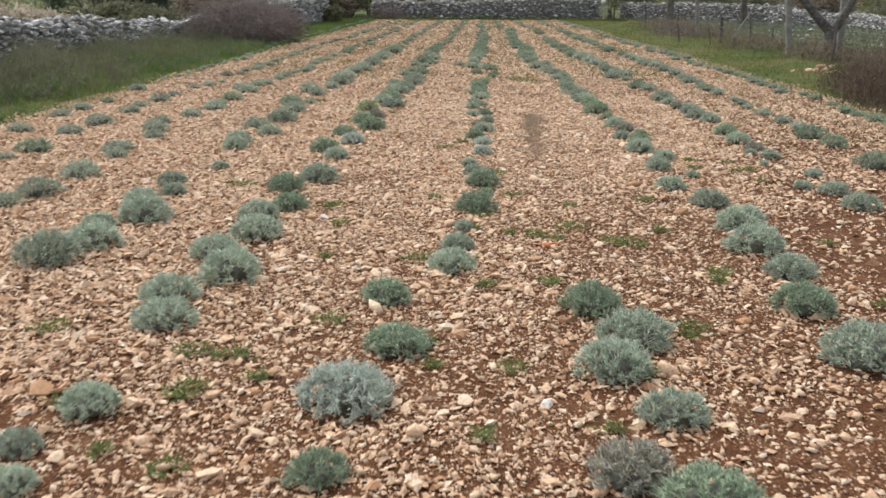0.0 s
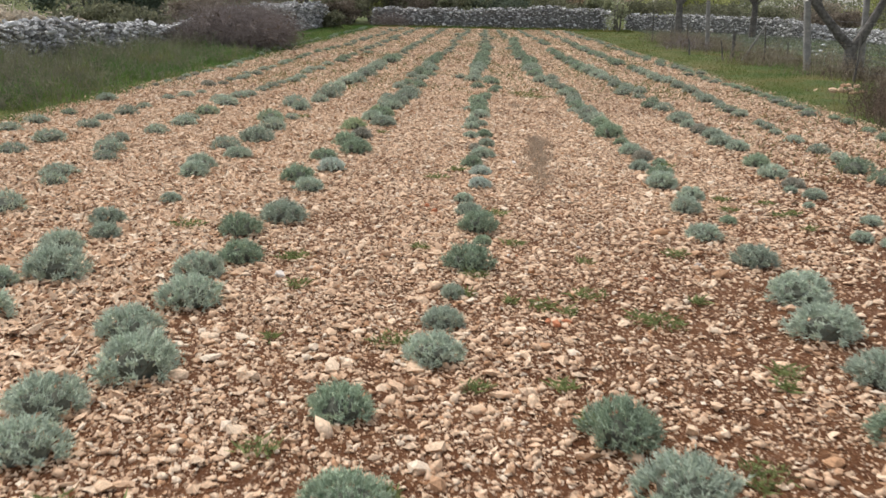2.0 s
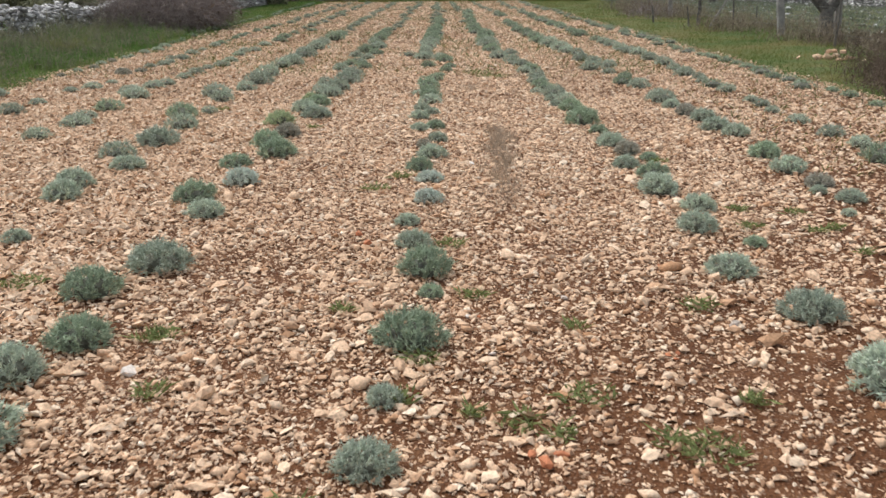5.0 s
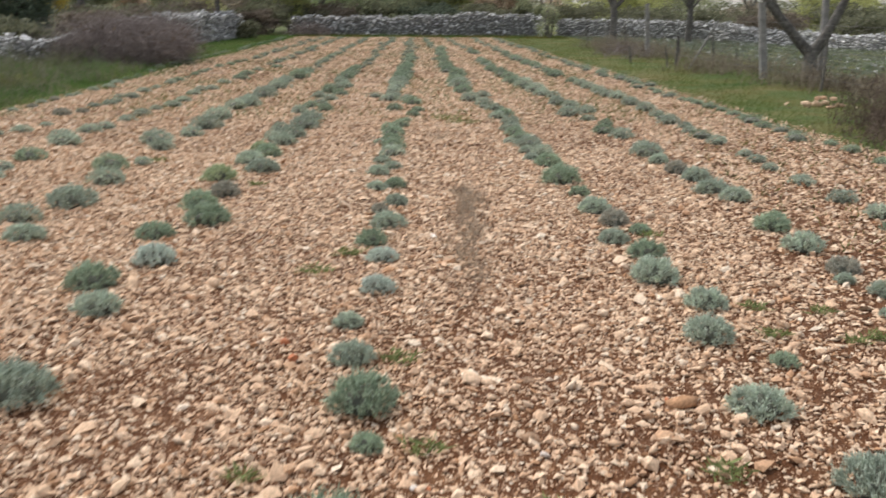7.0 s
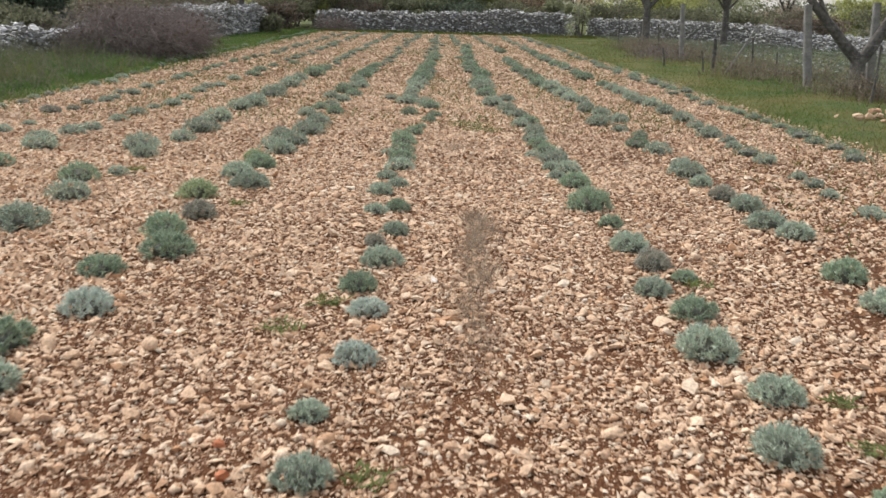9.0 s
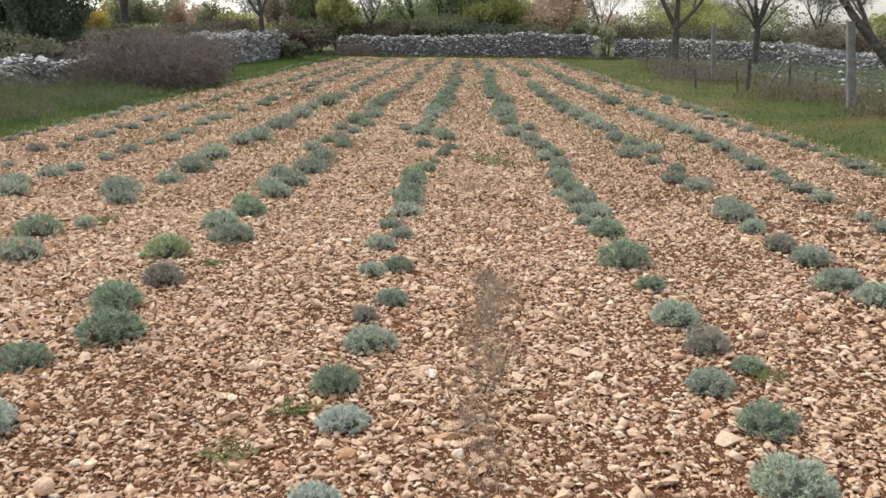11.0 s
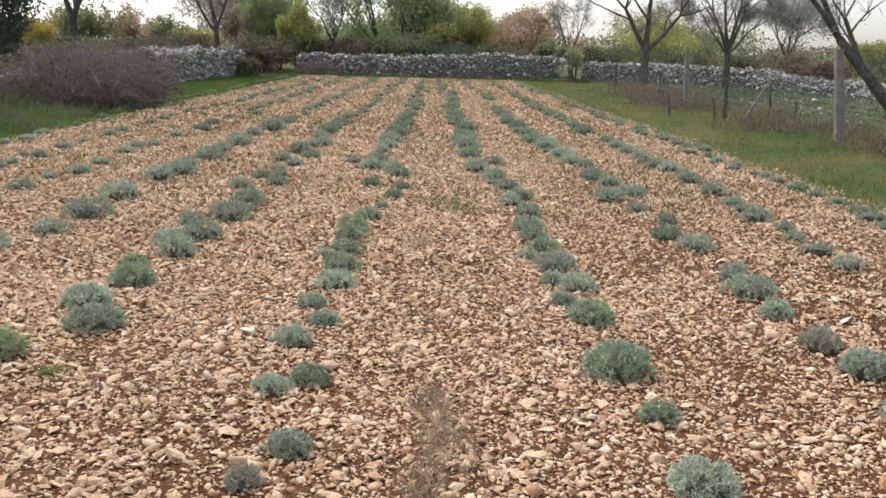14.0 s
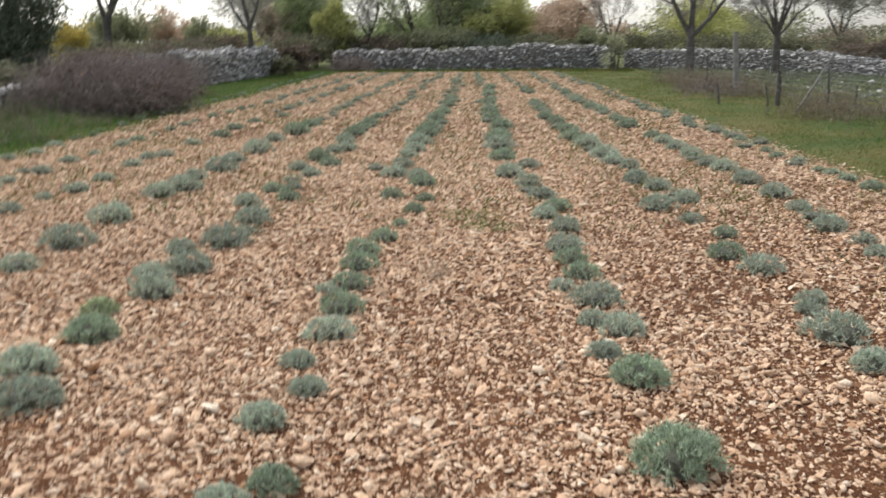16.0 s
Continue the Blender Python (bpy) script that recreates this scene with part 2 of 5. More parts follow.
LEAVES = {
    "thicket": leaf_tone("thicket_leaf", (0.11, 0.115, 0.07), (0.24, 0.235, 0.145)),
    "twiggy": leaf_tone("dry_thicket_leaf", (0.13, 0.105, 0.08), (0.26, 0.21, 0.16)),
    # tree tones mixed paler and duller, putting distance haze into the leaf colour
    "olive": leaf_tone("olive_leaf", (0.23, 0.25, 0.145), (0.42, 0.43, 0.26)),
    "green": leaf_tone("green_leaf", (0.25, 0.31, 0.155), (0.47, 0.53, 0.28)),
    "lime": leaf_tone("yellow_green_leaf", (0.33, 0.35, 0.125), (0.57, 0.57, 0.24)),
    "yellow": leaf_tone("yellow_leaf", (0.42, 0.33, 0.08), (0.66, 0.54, 0.16)),
    "rust": leaf_tone("rust_leaf", (0.45, 0.33, 0.235), (0.70, 0.55, 0.41)),
    "brown": leaf_tone("brown_leaf", (0.32, 0.27, 0.205), (0.54, 0.46, 0.355)),
    "dark": leaf_tone("ivy_leaf", (0.081, 0.108, 0.074), (0.203, 0.236, 0.162)),
    "grey": leaf_tone("grey_leaf", (0.36, 0.36, 0.32), (0.60, 0.59, 0.53)),
}


def ground_material():
    """Red soil inside the field's edges, grass outside; both mottled."""
    m = bpy.data.materials.new("soil_and_turf")
    m.use_nodes = True
    n, l = m.node_tree.nodes, m.node_tree.links
    bsdf = n["Principled BSDF"]
    bsdf.inputs["Roughness"].default_value = 0.97
    bsdf.inputs["Specular IOR Level"].default_value = 0.15
    place = n.new("ShaderNodeNewGeometry")
    split = n.new("ShaderNodeSeparateXYZ")
    l.new(place.outputs["Position"], split.inputs[0])

    def noise_of(scale, detail=5):
        t = n.new("ShaderNodeTexNoise")
        t.inputs["Scale"].default_value, t.inputs["Detail"].default_value = scale, detail
        l.new(place.outputs["Position"], t.inputs["Vector"])
        return t.outputs["Fac"]

    def calc(op, a, b):
        k = n.new("ShaderNodeMath")
        k.operation = op
        for slot, v in ((0, a), (1, b)):
            if isinstance(v, (int, float)):
                k.inputs[slot].default_value = v
            else:
                l.new(v, k.inputs[slot])
        return k.outputs[0]

    def step(v, low, high):
        k = n.new("ShaderNodeMapRange")
        k.inputs["From Min"].default_value, k.inputs["From Max"].default_value = low, high
        l.new(v, k.inputs["Value"])
        return k.outputs[0]

    wobble = calc("MULTIPLY", calc("SUBTRACT", noise_of(1.1), 0.5), 1.3)
    left = calc("ADD", calc("ADD", split.outputs["X"], calc("MULTIPLY", split.outputs["Y"], 0.056)), 5.55)
    right = calc("SUBTRACT", calc("MINIMUM", 4.55, calc("SUBTRACT", 5.45, calc("MULTIPLY", split.outputs["Y"], 0.068))), split.outputs["X"])
    end = calc("SUBTRACT", 56.0, split.outputs["Y"])
    inside = step(calc("ADD", calc("MINIMUM", calc("MINIMUM", left, right), end), wobble), -0.1, 0.3)
    soil = ramp_node(n, [(0.25, (0.070, 0.027, 0.0105)), (0.5, (0.112, 0.046, 0.019)), (0.75, (0.178, 0.085, 0.04))])
    l.new(noise_of(7.0, 8), soil.inputs["Fac"])
    crumbs = n.new("ShaderNodeTexVoronoi")
    crumbs.inputs["Scale"].default_value = 75.0
    l.new(place.outputs["Position"], crumbs.inputs["Vector"])
    grit = ramp_node(n, [(0.0, (0.60, 0.44, 0.32)), (0.4, (0.36, 0.235, 0.16)), (1.0, (0.14, 0.075, 0.045))])
    l.new(crumbs.outputs["Color"], grit.inputs["Fac"])
    gritty = n.new("ShaderNodeMix")
    gritty.data_type = "RGBA"
    l.new(calc("MULTIPLY", step(crumbs.outputs["Distance"], 0.5, 0.32), calc("MULTIPLY", step(noise_of(5.0, 6), 0.36, 0.52), step(crumbs.outputs["Color"], 0.5, 0.6))), gritty.inputs["Factor"])
    l.new(soil.outputs["Color"], gritty.inputs["A"])
    l.new(grit.outputs["Color"], gritty.inputs["B"])
    turf = ramp_node(n, [(0.32, (0.046, 0.084, 0.022)), (0.45, (0.076, 0.103, 0.029)), (0.56, (0.128, 0.122, 0.042)), (0.70, (0.14, 0.106, 0.052))])
    l.new(calc("ADD", calc("MULTIPLY", noise_of(0.55, 8), 0.6), calc("MULTIPLY", noise_of(7.0, 8), 0.4)), turf.inputs["Fac"])
    both = n.new("ShaderNodeMix")
    both.data_type = "RGBA"
    l.new(inside, both.inputs["Factor"])
    l.new(turf.outputs["Color"], both.inputs["A"])
    l.new(gritty.outputs["Result"], both.inputs["B"])
    l.new(both.outputs["Result"], bsdf.inputs["Base Color"])
    b = n.new("ShaderNodeBump")
    b.inputs["Strength"].default_value, b.inputs["Distance"].default_value = 0.8, 0.02
    l.new(calc("ADD", calc("MULTIPLY", crumbs.outputs["Distance"], -0.8), noise_of(45.0, 6)), b.inputs["Height"])
    l.new(b.outputs["Normal"], bsdf.inputs["Normal"])
    return m


# ---- building tools ----
rng = np.random.default_rng(7)


def part(name, mesh, material, parent=None, label=""):
    """Links a mesh (or a bmesh) as one object, under a thing if one is given."""
    if isinstance(mesh, bmesh.types.BMesh):
        data = bpy.data.meshes.new(name)
        mesh.to_mesh(data)
        mesh.free()
        mesh = data
    if material and not mesh.materials:
        mesh.materials.append(material)
    ob = new(name, mesh)
    ob.parent = parent
    if label:
        tagged(ob, label)
    return ob


def thing(name, at, label, category, group="", kind="", turn=0.0, size=1.0):
    ob = new(name)
    ob.empty_display_size = 0.1
    ob.matrix_basis = Matrix.LocRotScale(at, Euler((0, 0, turn)), (size, size, size))
    return tagged(ob, label, category, group, kind)


def mesh_of(name, verts, faces, smooth=False):
    """A mesh from an (n, 3) array and an (m, k) array of equal-sided faces."""
    verts, faces = np.asarray(verts, np.float32), np.asarray(faces, np.int32)
    k = faces.shape[1]
    me = bpy.data.meshes.new(name)
    me.vertices.add(len(verts))
    me.vertices.foreach_set("co", verts.ravel())
    me.loops.add(faces.size)
    me.loops.foreach_set("vertex_index", faces.ravel())
    me.polygons.add(len(faces))
    me.polygons.foreach_set("loop_start", np.arange(0, faces.size, k, dtype=np.int32))
    me.polygons.foreach_set("use_smooth", np.full(len(faces), smooth))
    me.update(calc_edges=True)
    return me


def ball(sides):
    """Unit points and triangles of a low ball of 8, 20 or 80 triangles, or its upper cap of 3 to 6."""
    if sides < 7:
        a = np.arange(sides) * 2 * np.pi / sides
        v = np.concatenate([np.stack([np.cos(a), np.sin(a), np.full(sides, -0.6)], 1), [[0, 0, 0.75]]])
        return v, np.array([[i, (i + 1) % sides, sides] for i in range(sides)])
    bm = bmesh.new()
    if sides == 8:
        for p in ((1, 0, 0), (-1, 0, 0), (0, 1, 0), (0, -1, 0), (0, 0, 1), (0, 0, -1)):
            bm.verts.new(p)
        bm.verts.ensure_lookup_table()
        for a, b in ((0, 2), (2, 1), (1, 3), (3, 0)):
            bm.faces.new([bm.verts[i] for i in (a, b, 4)])
            bm.faces.new([bm.verts[i] for i in (b, a, 5)])
    else:
        bmesh.ops.create_icosphere(bm, subdivisions=1 if sides == 20 else 2, radius=1)
    bm.verts.index_update()
    v = np.array([p.co for p in bm.verts])
    f = np.array([[p.index for p in q.verts] for q in bm.faces])
    bm.free()
    return v, f


def turns(n, tilt):
    """n random turns: any heading, tilted by up to about tilt radians."""
    a, b, c = rng.uniform(0, 2 * np.pi, n), rng.normal(0, tilt, n), rng.normal(0, tilt, n)
    ca, sa, cb, sb, cc, sc = np.cos(a), np.sin(a), np.cos(b), np.sin(b), np.cos(c), np.sin(c)
    z, o = np.zeros(n), np.ones(n)
    rz = np.stack([ca, -sa, z, sa, ca, z, z, z, o], 1).reshape(n, 3, 3)
    rx = np.stack([o, z, z, z, cb, -sb, z, sb, cb], 1).reshape(n, 3, 3)
    ry = np.stack([cc, z, sc, z, o, z, -sc, z, cc], 1).reshape(n, 3, 3)
    return rz @ rx @ ry


def stone_shapes(places, sizes, sides=20, flat=0.6, jag=0.3, tilt=0.45):
    """Vertices and triangles of many broken stones, each with its own shape."""
    v, f = ball(sides)
    n = len(places)
    shape = v[None] * (1 + rng.normal(0, jag, (n, len(v), 1)).clip(-0.45, 0.5)) + rng.normal(0, 0.06, (n, len(v), 3))
    if sides < 7:
        shape[:, -1, :2] += rng.uniform(-0.55, 0.55, (n, 2))
    shape = shape * (sizes[:, None] * np.stack([rng.uniform(0.85, 1.4, n), rng.uniform(0.65, 1.0, n), flat * rng.uniform(0.7, 1.25, n)], 1))[:, None]
    shape = np.einsum("nij,nkj->nki", turns(n, tilt), shape) + places[:, None]
    faces = f[None] + (np.arange(n) * len(v))[:, None, None]
    return shape.reshape(-1, 3), faces.reshape(-1, 3)


def stones_mesh(name, *shape):
    return mesh_of(name, *stone_shapes(*shape))


def left_edge(y):
    return -5.55 - 0.056 * y


def right_edge(y):
    return np.minimum(4.55, 5.45 - 0.068 * y)


def ground_height(x, y):
    """Gentle lumps of the worked soil."""
    return 0.012 * np.sin(1.7 * x + 0.6 * y) * np.sin(0.9 * y - 0.4 * x) + 0.008 * np.sin(4.3 * x - 1.1 * y) + 0.006 * np.sin(5.1 * y + 2.0 * x)


# ---- the ground ----
def build_ground():
    far = np.array([3000, 900, 300, 120, 60, 30])
    xs = np.concatenate([-far, np.arange(-14, 9.01, 0.3), far[::-1]])
    ys = np.concatenate([-far, np.arange(-4, 62.01, 0.3), [75, 100, 160, 350, 900, 3000]])
    gx, gy = np.meshgrid(xs, ys)
    gz = np.where((np.abs(gx) < 20) & (gy > -5) & (gy < 63), ground_height(gx, gy), 0)
    w, h = len(xs), len(ys)
    i = (np.arange(h - 1)[:, None] * w + np.arange(w - 1)[None]).ravel()
    me = mesh_of("ground", np.stack([gx, gy, gz], -1).reshape(-1, 3), np.stack([i, i + 1, i + w + 1, i + w], 1), True)
    tagged(part("ground", me, ground_material()), "reddish stony soil of a field with grassy margins", "ground", kind="structure")


build_ground()


def soil_patch(x, y):
    """Where the soil shows bare between the stones (0 bare, 1 covered), and the share left in two worn places."""
    v = 0.5 + 0.5 * np.sin(2.1 * x + 1.3 * np.sin(1.1 * y)) * np.sin(1.6 * y + 1.7 * np.sin(0.9 * x + 2))
    v = v * 0.55 + 0.45 * (0.5 + 0.5 * np.sin(9.1 * x + 2.2 * np.sin(5.3 * y)) * np.sin(7.7 * y + 2.6 * np.sin(6.1 * x + 1)))
    v = v * 0.8 + 0.53 + (np.maximum(y, 3) - 6) * 0.02 - (0.13 + 0.27 * np.clip((8.4 - y) / 2, 0, 1) * np.clip((y - 2.8) / 2.8, 0.25, 1)) * np.clip(x + 0.15, 0, 1.6) - 0.10 * np.clip((9 - y) / 5, 0, 1)
    streak = np.exp(-(((x - 0.09 + 0.04 * np.sin(3 * y)) / 0.14) ** 2)) * ((y > 7.3) & (y < 12.4)) * np.where(y < 9.5, 1, 0.45) * (0.6 + 0.3 * np.sin(2.9 * y) + 0.2 * np.sin(7.3 * y + 9 * x))
    hollow = 0.65 * np.exp(-(((x - 0.5) / 0.28) ** 2) - ((y - 7.75) / 0.45) ** 2) + np.exp(-(((x + 0.4) / 0.16) ** 2) - ((y - 14.43) / 0.2) ** 2)
    return np.clip(v, 0.18, 1), 1 - 0.62 * np.clip(streak + hollow, 0, 1)


def scatter(x0, x1, y0, y1, per_metre, least=0.0):
    n = int((x1 - x0) * (y1 - y0) * per_metre)
    x, y = rng.uniform(x0, x1, n), rng.uniform(y0, y1, n)
    cover, worn = soil_patch(x, y)
    keep = (rng.uniform(0, 1, n) < np.maximum(cover, least) * worn) & (x > left_edge(y) - 0.1 + rng.normal(0, 0.12, n)) & (x < right_edge(y) + 0.1 + rng.normal(0, 0.12, n))
    return x[keep], y[keep]


def build_gravel():
    """Loose rubble, finest where the rows pass nearest; far off fewer and larger pieces."""
    stretches = [
        (-1.95, 1.95, 2.2, 14.5, 130, 20, 0.0165, 0.0),
        (-1.95, 1.95, 2.2, 14.5, 1250, 8, 0.0112, 0.0),
        (-1.95, 1.95, 2.2, 14.5, 1750, 4, 0.0082, 0.2),
        (-1.6, 1.6, 2.2, 11.0, 2300, 3, 0.0050, 0.28),
        (-6.6, -1.95, 3.0, 14.5, 2600, 3, 0.0172, 0.97),
        (1.95, 4.7, 4.0, 14.5, 1250, 4, 0.0140, 0.25),
        (-7.2, 1.0, 14.5, 24, 1600, 3, 0.0172, 0.95),
        (1.0, 4.6, 14.5, 24, 1300, 3, 0.0158, 0.5),
        (-8.2, 4.1, 24, 40, 430, 3, 0.0235, 0.62),
        (-9, 3.4, 40, 56.5, 200, 3, 0.032, 0.55),
        (-5.6, 4.7, -4, 2.2, 800, 3, 0.0235, 0.8),
        (-5.8, -1.95, 2.2, 3.0, 1200, 3, 0.0172, 0.75),
        (1.95, 4.7, 2.2, 4.0, 1200, 3, 0.0172, 0.45),
    ]
    verts, faces, soft, total = [], [], [], 0
    for x0, x1, y0, y1, count, sides, size, least in stretches:
        x, y = scatter(x0, x1, y0, y1, count, least)
        s = size * np.exp(rng.normal(0, 0.42, len(x))).clip(0.4, 2.5)
        z = ground_height(x, y) + s * rng.uniform(0.05, 0.5, len(x))
        v, f = stone_shapes(np.stack([x, y, z], 1), s, sides, 0.33 if sides == 3 else 0.5, 0.3, 0.45 if sides < 7 else 0.32)
        verts.append(v)
        faces.append(f + total)
        soft.append(np.repeat(rng.uniform(0, 1, len(x)) < (0.3 if sides > 6 else 0.0), len(f) // len(x)))
        total += len(v)
    me = mesh_of("field_stones", np.concatenate(verts), np.concatenate(faces))
    me.polygons.foreach_set("use_smooth", np.concatenate(soft))
    tagged(part("field_stones", me, STONE), "loose tan and pinkish limestone rubble covering the soil", "stones", kind="stuff")


build_gravel()


# ---- lavender ----
def spikes(bases, tips, width, sides=3, closed=True):
    """Slim tapered spikes from bases to tips, joined into vertices and triangles."""
    n = len(bases)
    way = tips - bases
    side = np.cross(way, rng.normal(0, 1, (n, 3)))
    side /= np.linalg.norm(side, axis=1, keepdims=True) + 1e-9
    other = np.cross(way, side)
    other /= np.linalg.norm(other, axis=1, keepdims=True) + 1e-9
    w = np.broadcast_to(width, (n,))[:, None]
    ring = [bases + way * (0.35 if closed else 0.2) + w * (side * math.cos(a) + other * math.sin(a)) for a in np.arange(sides) * 2 * np.pi / sides]
    v = np.stack([*ring, tips, bases], 1)
    f = [[i, (i + 1) % sides, sides] for i in range(sides)]
    if closed:
        f += [[(i + 1) % sides, i, sides + 1] for i in range(sides)]
    faces = np.array(f)[None] + (np.arange(n) * (sides + 2))[:, None, None]
    return v.reshape(-1, 3), faces.reshape(-1, 3)


def blades(bases, tips, width):
    """Single flat blades: narrow diamonds from base to tip."""
    n = len(bases)
    way = tips - bases
    side = np.cross(way, rng.normal(0, 1, (n, 3)))
    side *= np.broadcast_to(width, (n,))[:, None] / (np.linalg.norm(side, axis=1, keepdims=True) + 1e-9)
    v = np.stack([bases, bases + way * 0.45 + side, tips, bases + way * 0.45 - side], 1)
    faces = np.array([[0, 1, 2, 3]])[None] + (np.arange(n) * 4)[:, None, None]
    return v.reshape(-1, 3), faces.reshape(-1, 4)


def slivers(bases, tips, width):
    """Single flat leaves of one triangle each."""
    n = len(bases)
    way = tips - bases
    side = np.cross(way, rng.normal(0, 1, (n, 3)))
    side *= np.broadcast_to(width, (n,))[:, None] / (np.linalg.norm(side, axis=1, keepdims=True) + 1e-9)
    v = np.stack([bases + side, bases - side, tips], 1)
    return v.reshape(-1, 3), np.arange(3 * n).reshape(-1, 3)


def lavender_shape(tufts, sprigs, leaves, upright):
    """A dome of one metre across made of tufts, each a fan of leafy sprigs."""
    lump = rng.uniform(0.82, 1.12, 8)
    a = np.arange(tufts) * 2.39996 + rng.normal(0, 0.25, tufts)
    u = (np.arange(tufts) + 0.5) / tufts
    rise = np.arccos(1 - u * 0.98)
    out = lump[(a / (2 * np.pi) * 8).astype(int) % 8] * rng.uniform(0.9, 1.1, tufts)
    heads = np.stack([np.sin(rise) * np.cos(a) * 0.455 * out, np.sin(rise) * np.sin(a) * 0.455 * out, 0.055 + np.cos(rise) * 0.38 * rng.uniform(0.85, 1.1, tufts)], 1)
    at = np.repeat(heads, sprigs, 0)
    n = len(at)
    outward = at - np.array([0, 0, 0.05])
    outward /= np.linalg.norm(outward, axis=1, keepdims=True)
    way = outward * (1 - upright) + np.array([0, 0, 1]) * upright + rng.normal(0, 0.34, (n, 3))
    way /= np.linalg.norm(way, axis=1, keepdims=True)
    at = at + rng.normal(0, 0.026, (n, 3))
    length = rng.uniform(0.075, 0.15, n)[:, None]
    tips = at + way * length
    foot = at - way * 0.06
    foot[:, 2] = np.maximum(foot[:, 2], 0.0)
    tips[:, 2] = np.maximum(tips[:, 2], 0.03)
    v, f = spikes(foot, tips, 0.0118 if leaves > 1 else 0.0135, 3, False)
    f = [f]
    verts = [v]
    if leaves:
        k = np.repeat(np.arange(n), leaves)
        h = rng.uniform(0.15, 0.95, len(k))[:, None]
        root = foot[k] + (tips[k] - foot[k]) * h
        wl_ = way[k] * 0.6 + rng.normal(0, 0.6, (len(k), 3))
        wl_ /= np.linalg.norm(wl_, axis=1, keepdims=True)
        lv, lf = slivers(root, root + wl_ * rng.uniform(0.045, 0.085, len(k))[:, None], 0.0088 if leaves > 1 else 0.0105)
        f.append(lf + len(v))
        verts.append(lv)
    # the old wood at its heart, toned dark as gap shade, so that no gap shows the ground straight through
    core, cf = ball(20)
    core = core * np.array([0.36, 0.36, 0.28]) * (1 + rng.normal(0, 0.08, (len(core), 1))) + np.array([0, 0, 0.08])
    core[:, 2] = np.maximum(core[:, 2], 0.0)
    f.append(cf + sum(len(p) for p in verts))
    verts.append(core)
    return np.concatenate(verts), np.concatenate(f)


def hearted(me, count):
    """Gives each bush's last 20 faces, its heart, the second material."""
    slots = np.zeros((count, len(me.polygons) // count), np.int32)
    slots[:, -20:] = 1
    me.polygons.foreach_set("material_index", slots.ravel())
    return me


def lavender_mesh(*shape):
    return hearted(mesh_of("foliage", *lavender_shape(*shape)), 1)


def stem_mesh():
    n = 7
    a = rng.uniform(0, 2 * np.pi, n)
    foot = np.stack([0.05 * np.cos(a), 0.05 * np.sin(a), np.full(n, -0.03)], 1)
    tip = np.stack([0.34 * np.cos(a), 0.34 * np.sin(a), rng.uniform(0.16, 0.3, n)], 1)
    v, f = spikes(foot, tip, 0.022, 4)
    return mesh_of("woody_stem", v, f)


ROW_EDGE = [(-5.66, 10.18, 0.14, 0), (-5.84, 11.50, 0.13, 0), (-5.95, 12.30, 0.15, 0), (-6.02, 13.27, 0.11, 1), (-6.20, 14.80, 0.14, 0), (-6.45, 16.60, 0.06, 2), (-6.45, 17.30, 0.07, 2), (-6.50, 18.00, 0.08, 0), (-6.45, 18.55, 0.08, 2), (-6.55, 19.10, 0.09, 0), (-6.60, 19.70, 0.08, 2), (-6.60, 20.30, 0.08, 0), (-6.70, 20.90, 0.07, 0), (-6.75, 21.75, 0.11, 0), (-6.70, 22.40, 0.12, 0), (-6.85, 23.30, 0.14, 0), (-7.00, 24.30, 0.10, 0), (-7.05, 25.05, 0.10, 0), (-7.30, 25.90, 0.08, 0)]
ROW_A_1 = [(-4.84, 8.39, 0.09, 0), (-4.80, 8.86, 0.18, 1), (-5.04, 10.10, 0.15, 0), (-5.05, 10.85, 0.17, 0), (-5.14, 12.01, 0.14, 0), (-5.30, 12.70, 0.11, 0), (-5.25, 13.30, 0.15, 0), (-5.38, 14.20, 0.11, 0), (-5.50, 15.40, 0.10, 0), (-5.35, 15.75, 0.12, 0), (-5.35, 16.45, 0.08, 0), (-5.62, 17.60, 0.13, 2), (-5.50, 18.05, 0.09, 2), (-5.58, 18.70, 0.10, 0), (-5.50, 19.15, 0.12, 0), (-5.52, 19.52, 0.10, 0)]
ROW_A_2 = [(-5.75, 20.30, 0.09, 0), (-5.55, 20.35, 0.13, 0), (-5.68, 21.35, 0.12, 0), (-5.70, 22.15, 0.09, 0), (-5.75, 23.25, 0.13, 0), (-5.85, 24.05, 0.14, 0), (-5.92, 24.95, 0.07, 0), (-6.00, 25.90, 0.10, 0), (-6.12, 26.95, 0.11, 0), (-6.20, 27.80, 0.10, 0), (-6.18, 28.85, 0.13, 0), (-6.16, 30.00, 0.12, 0), (-6.22, 31.05, 0.11, 0)]
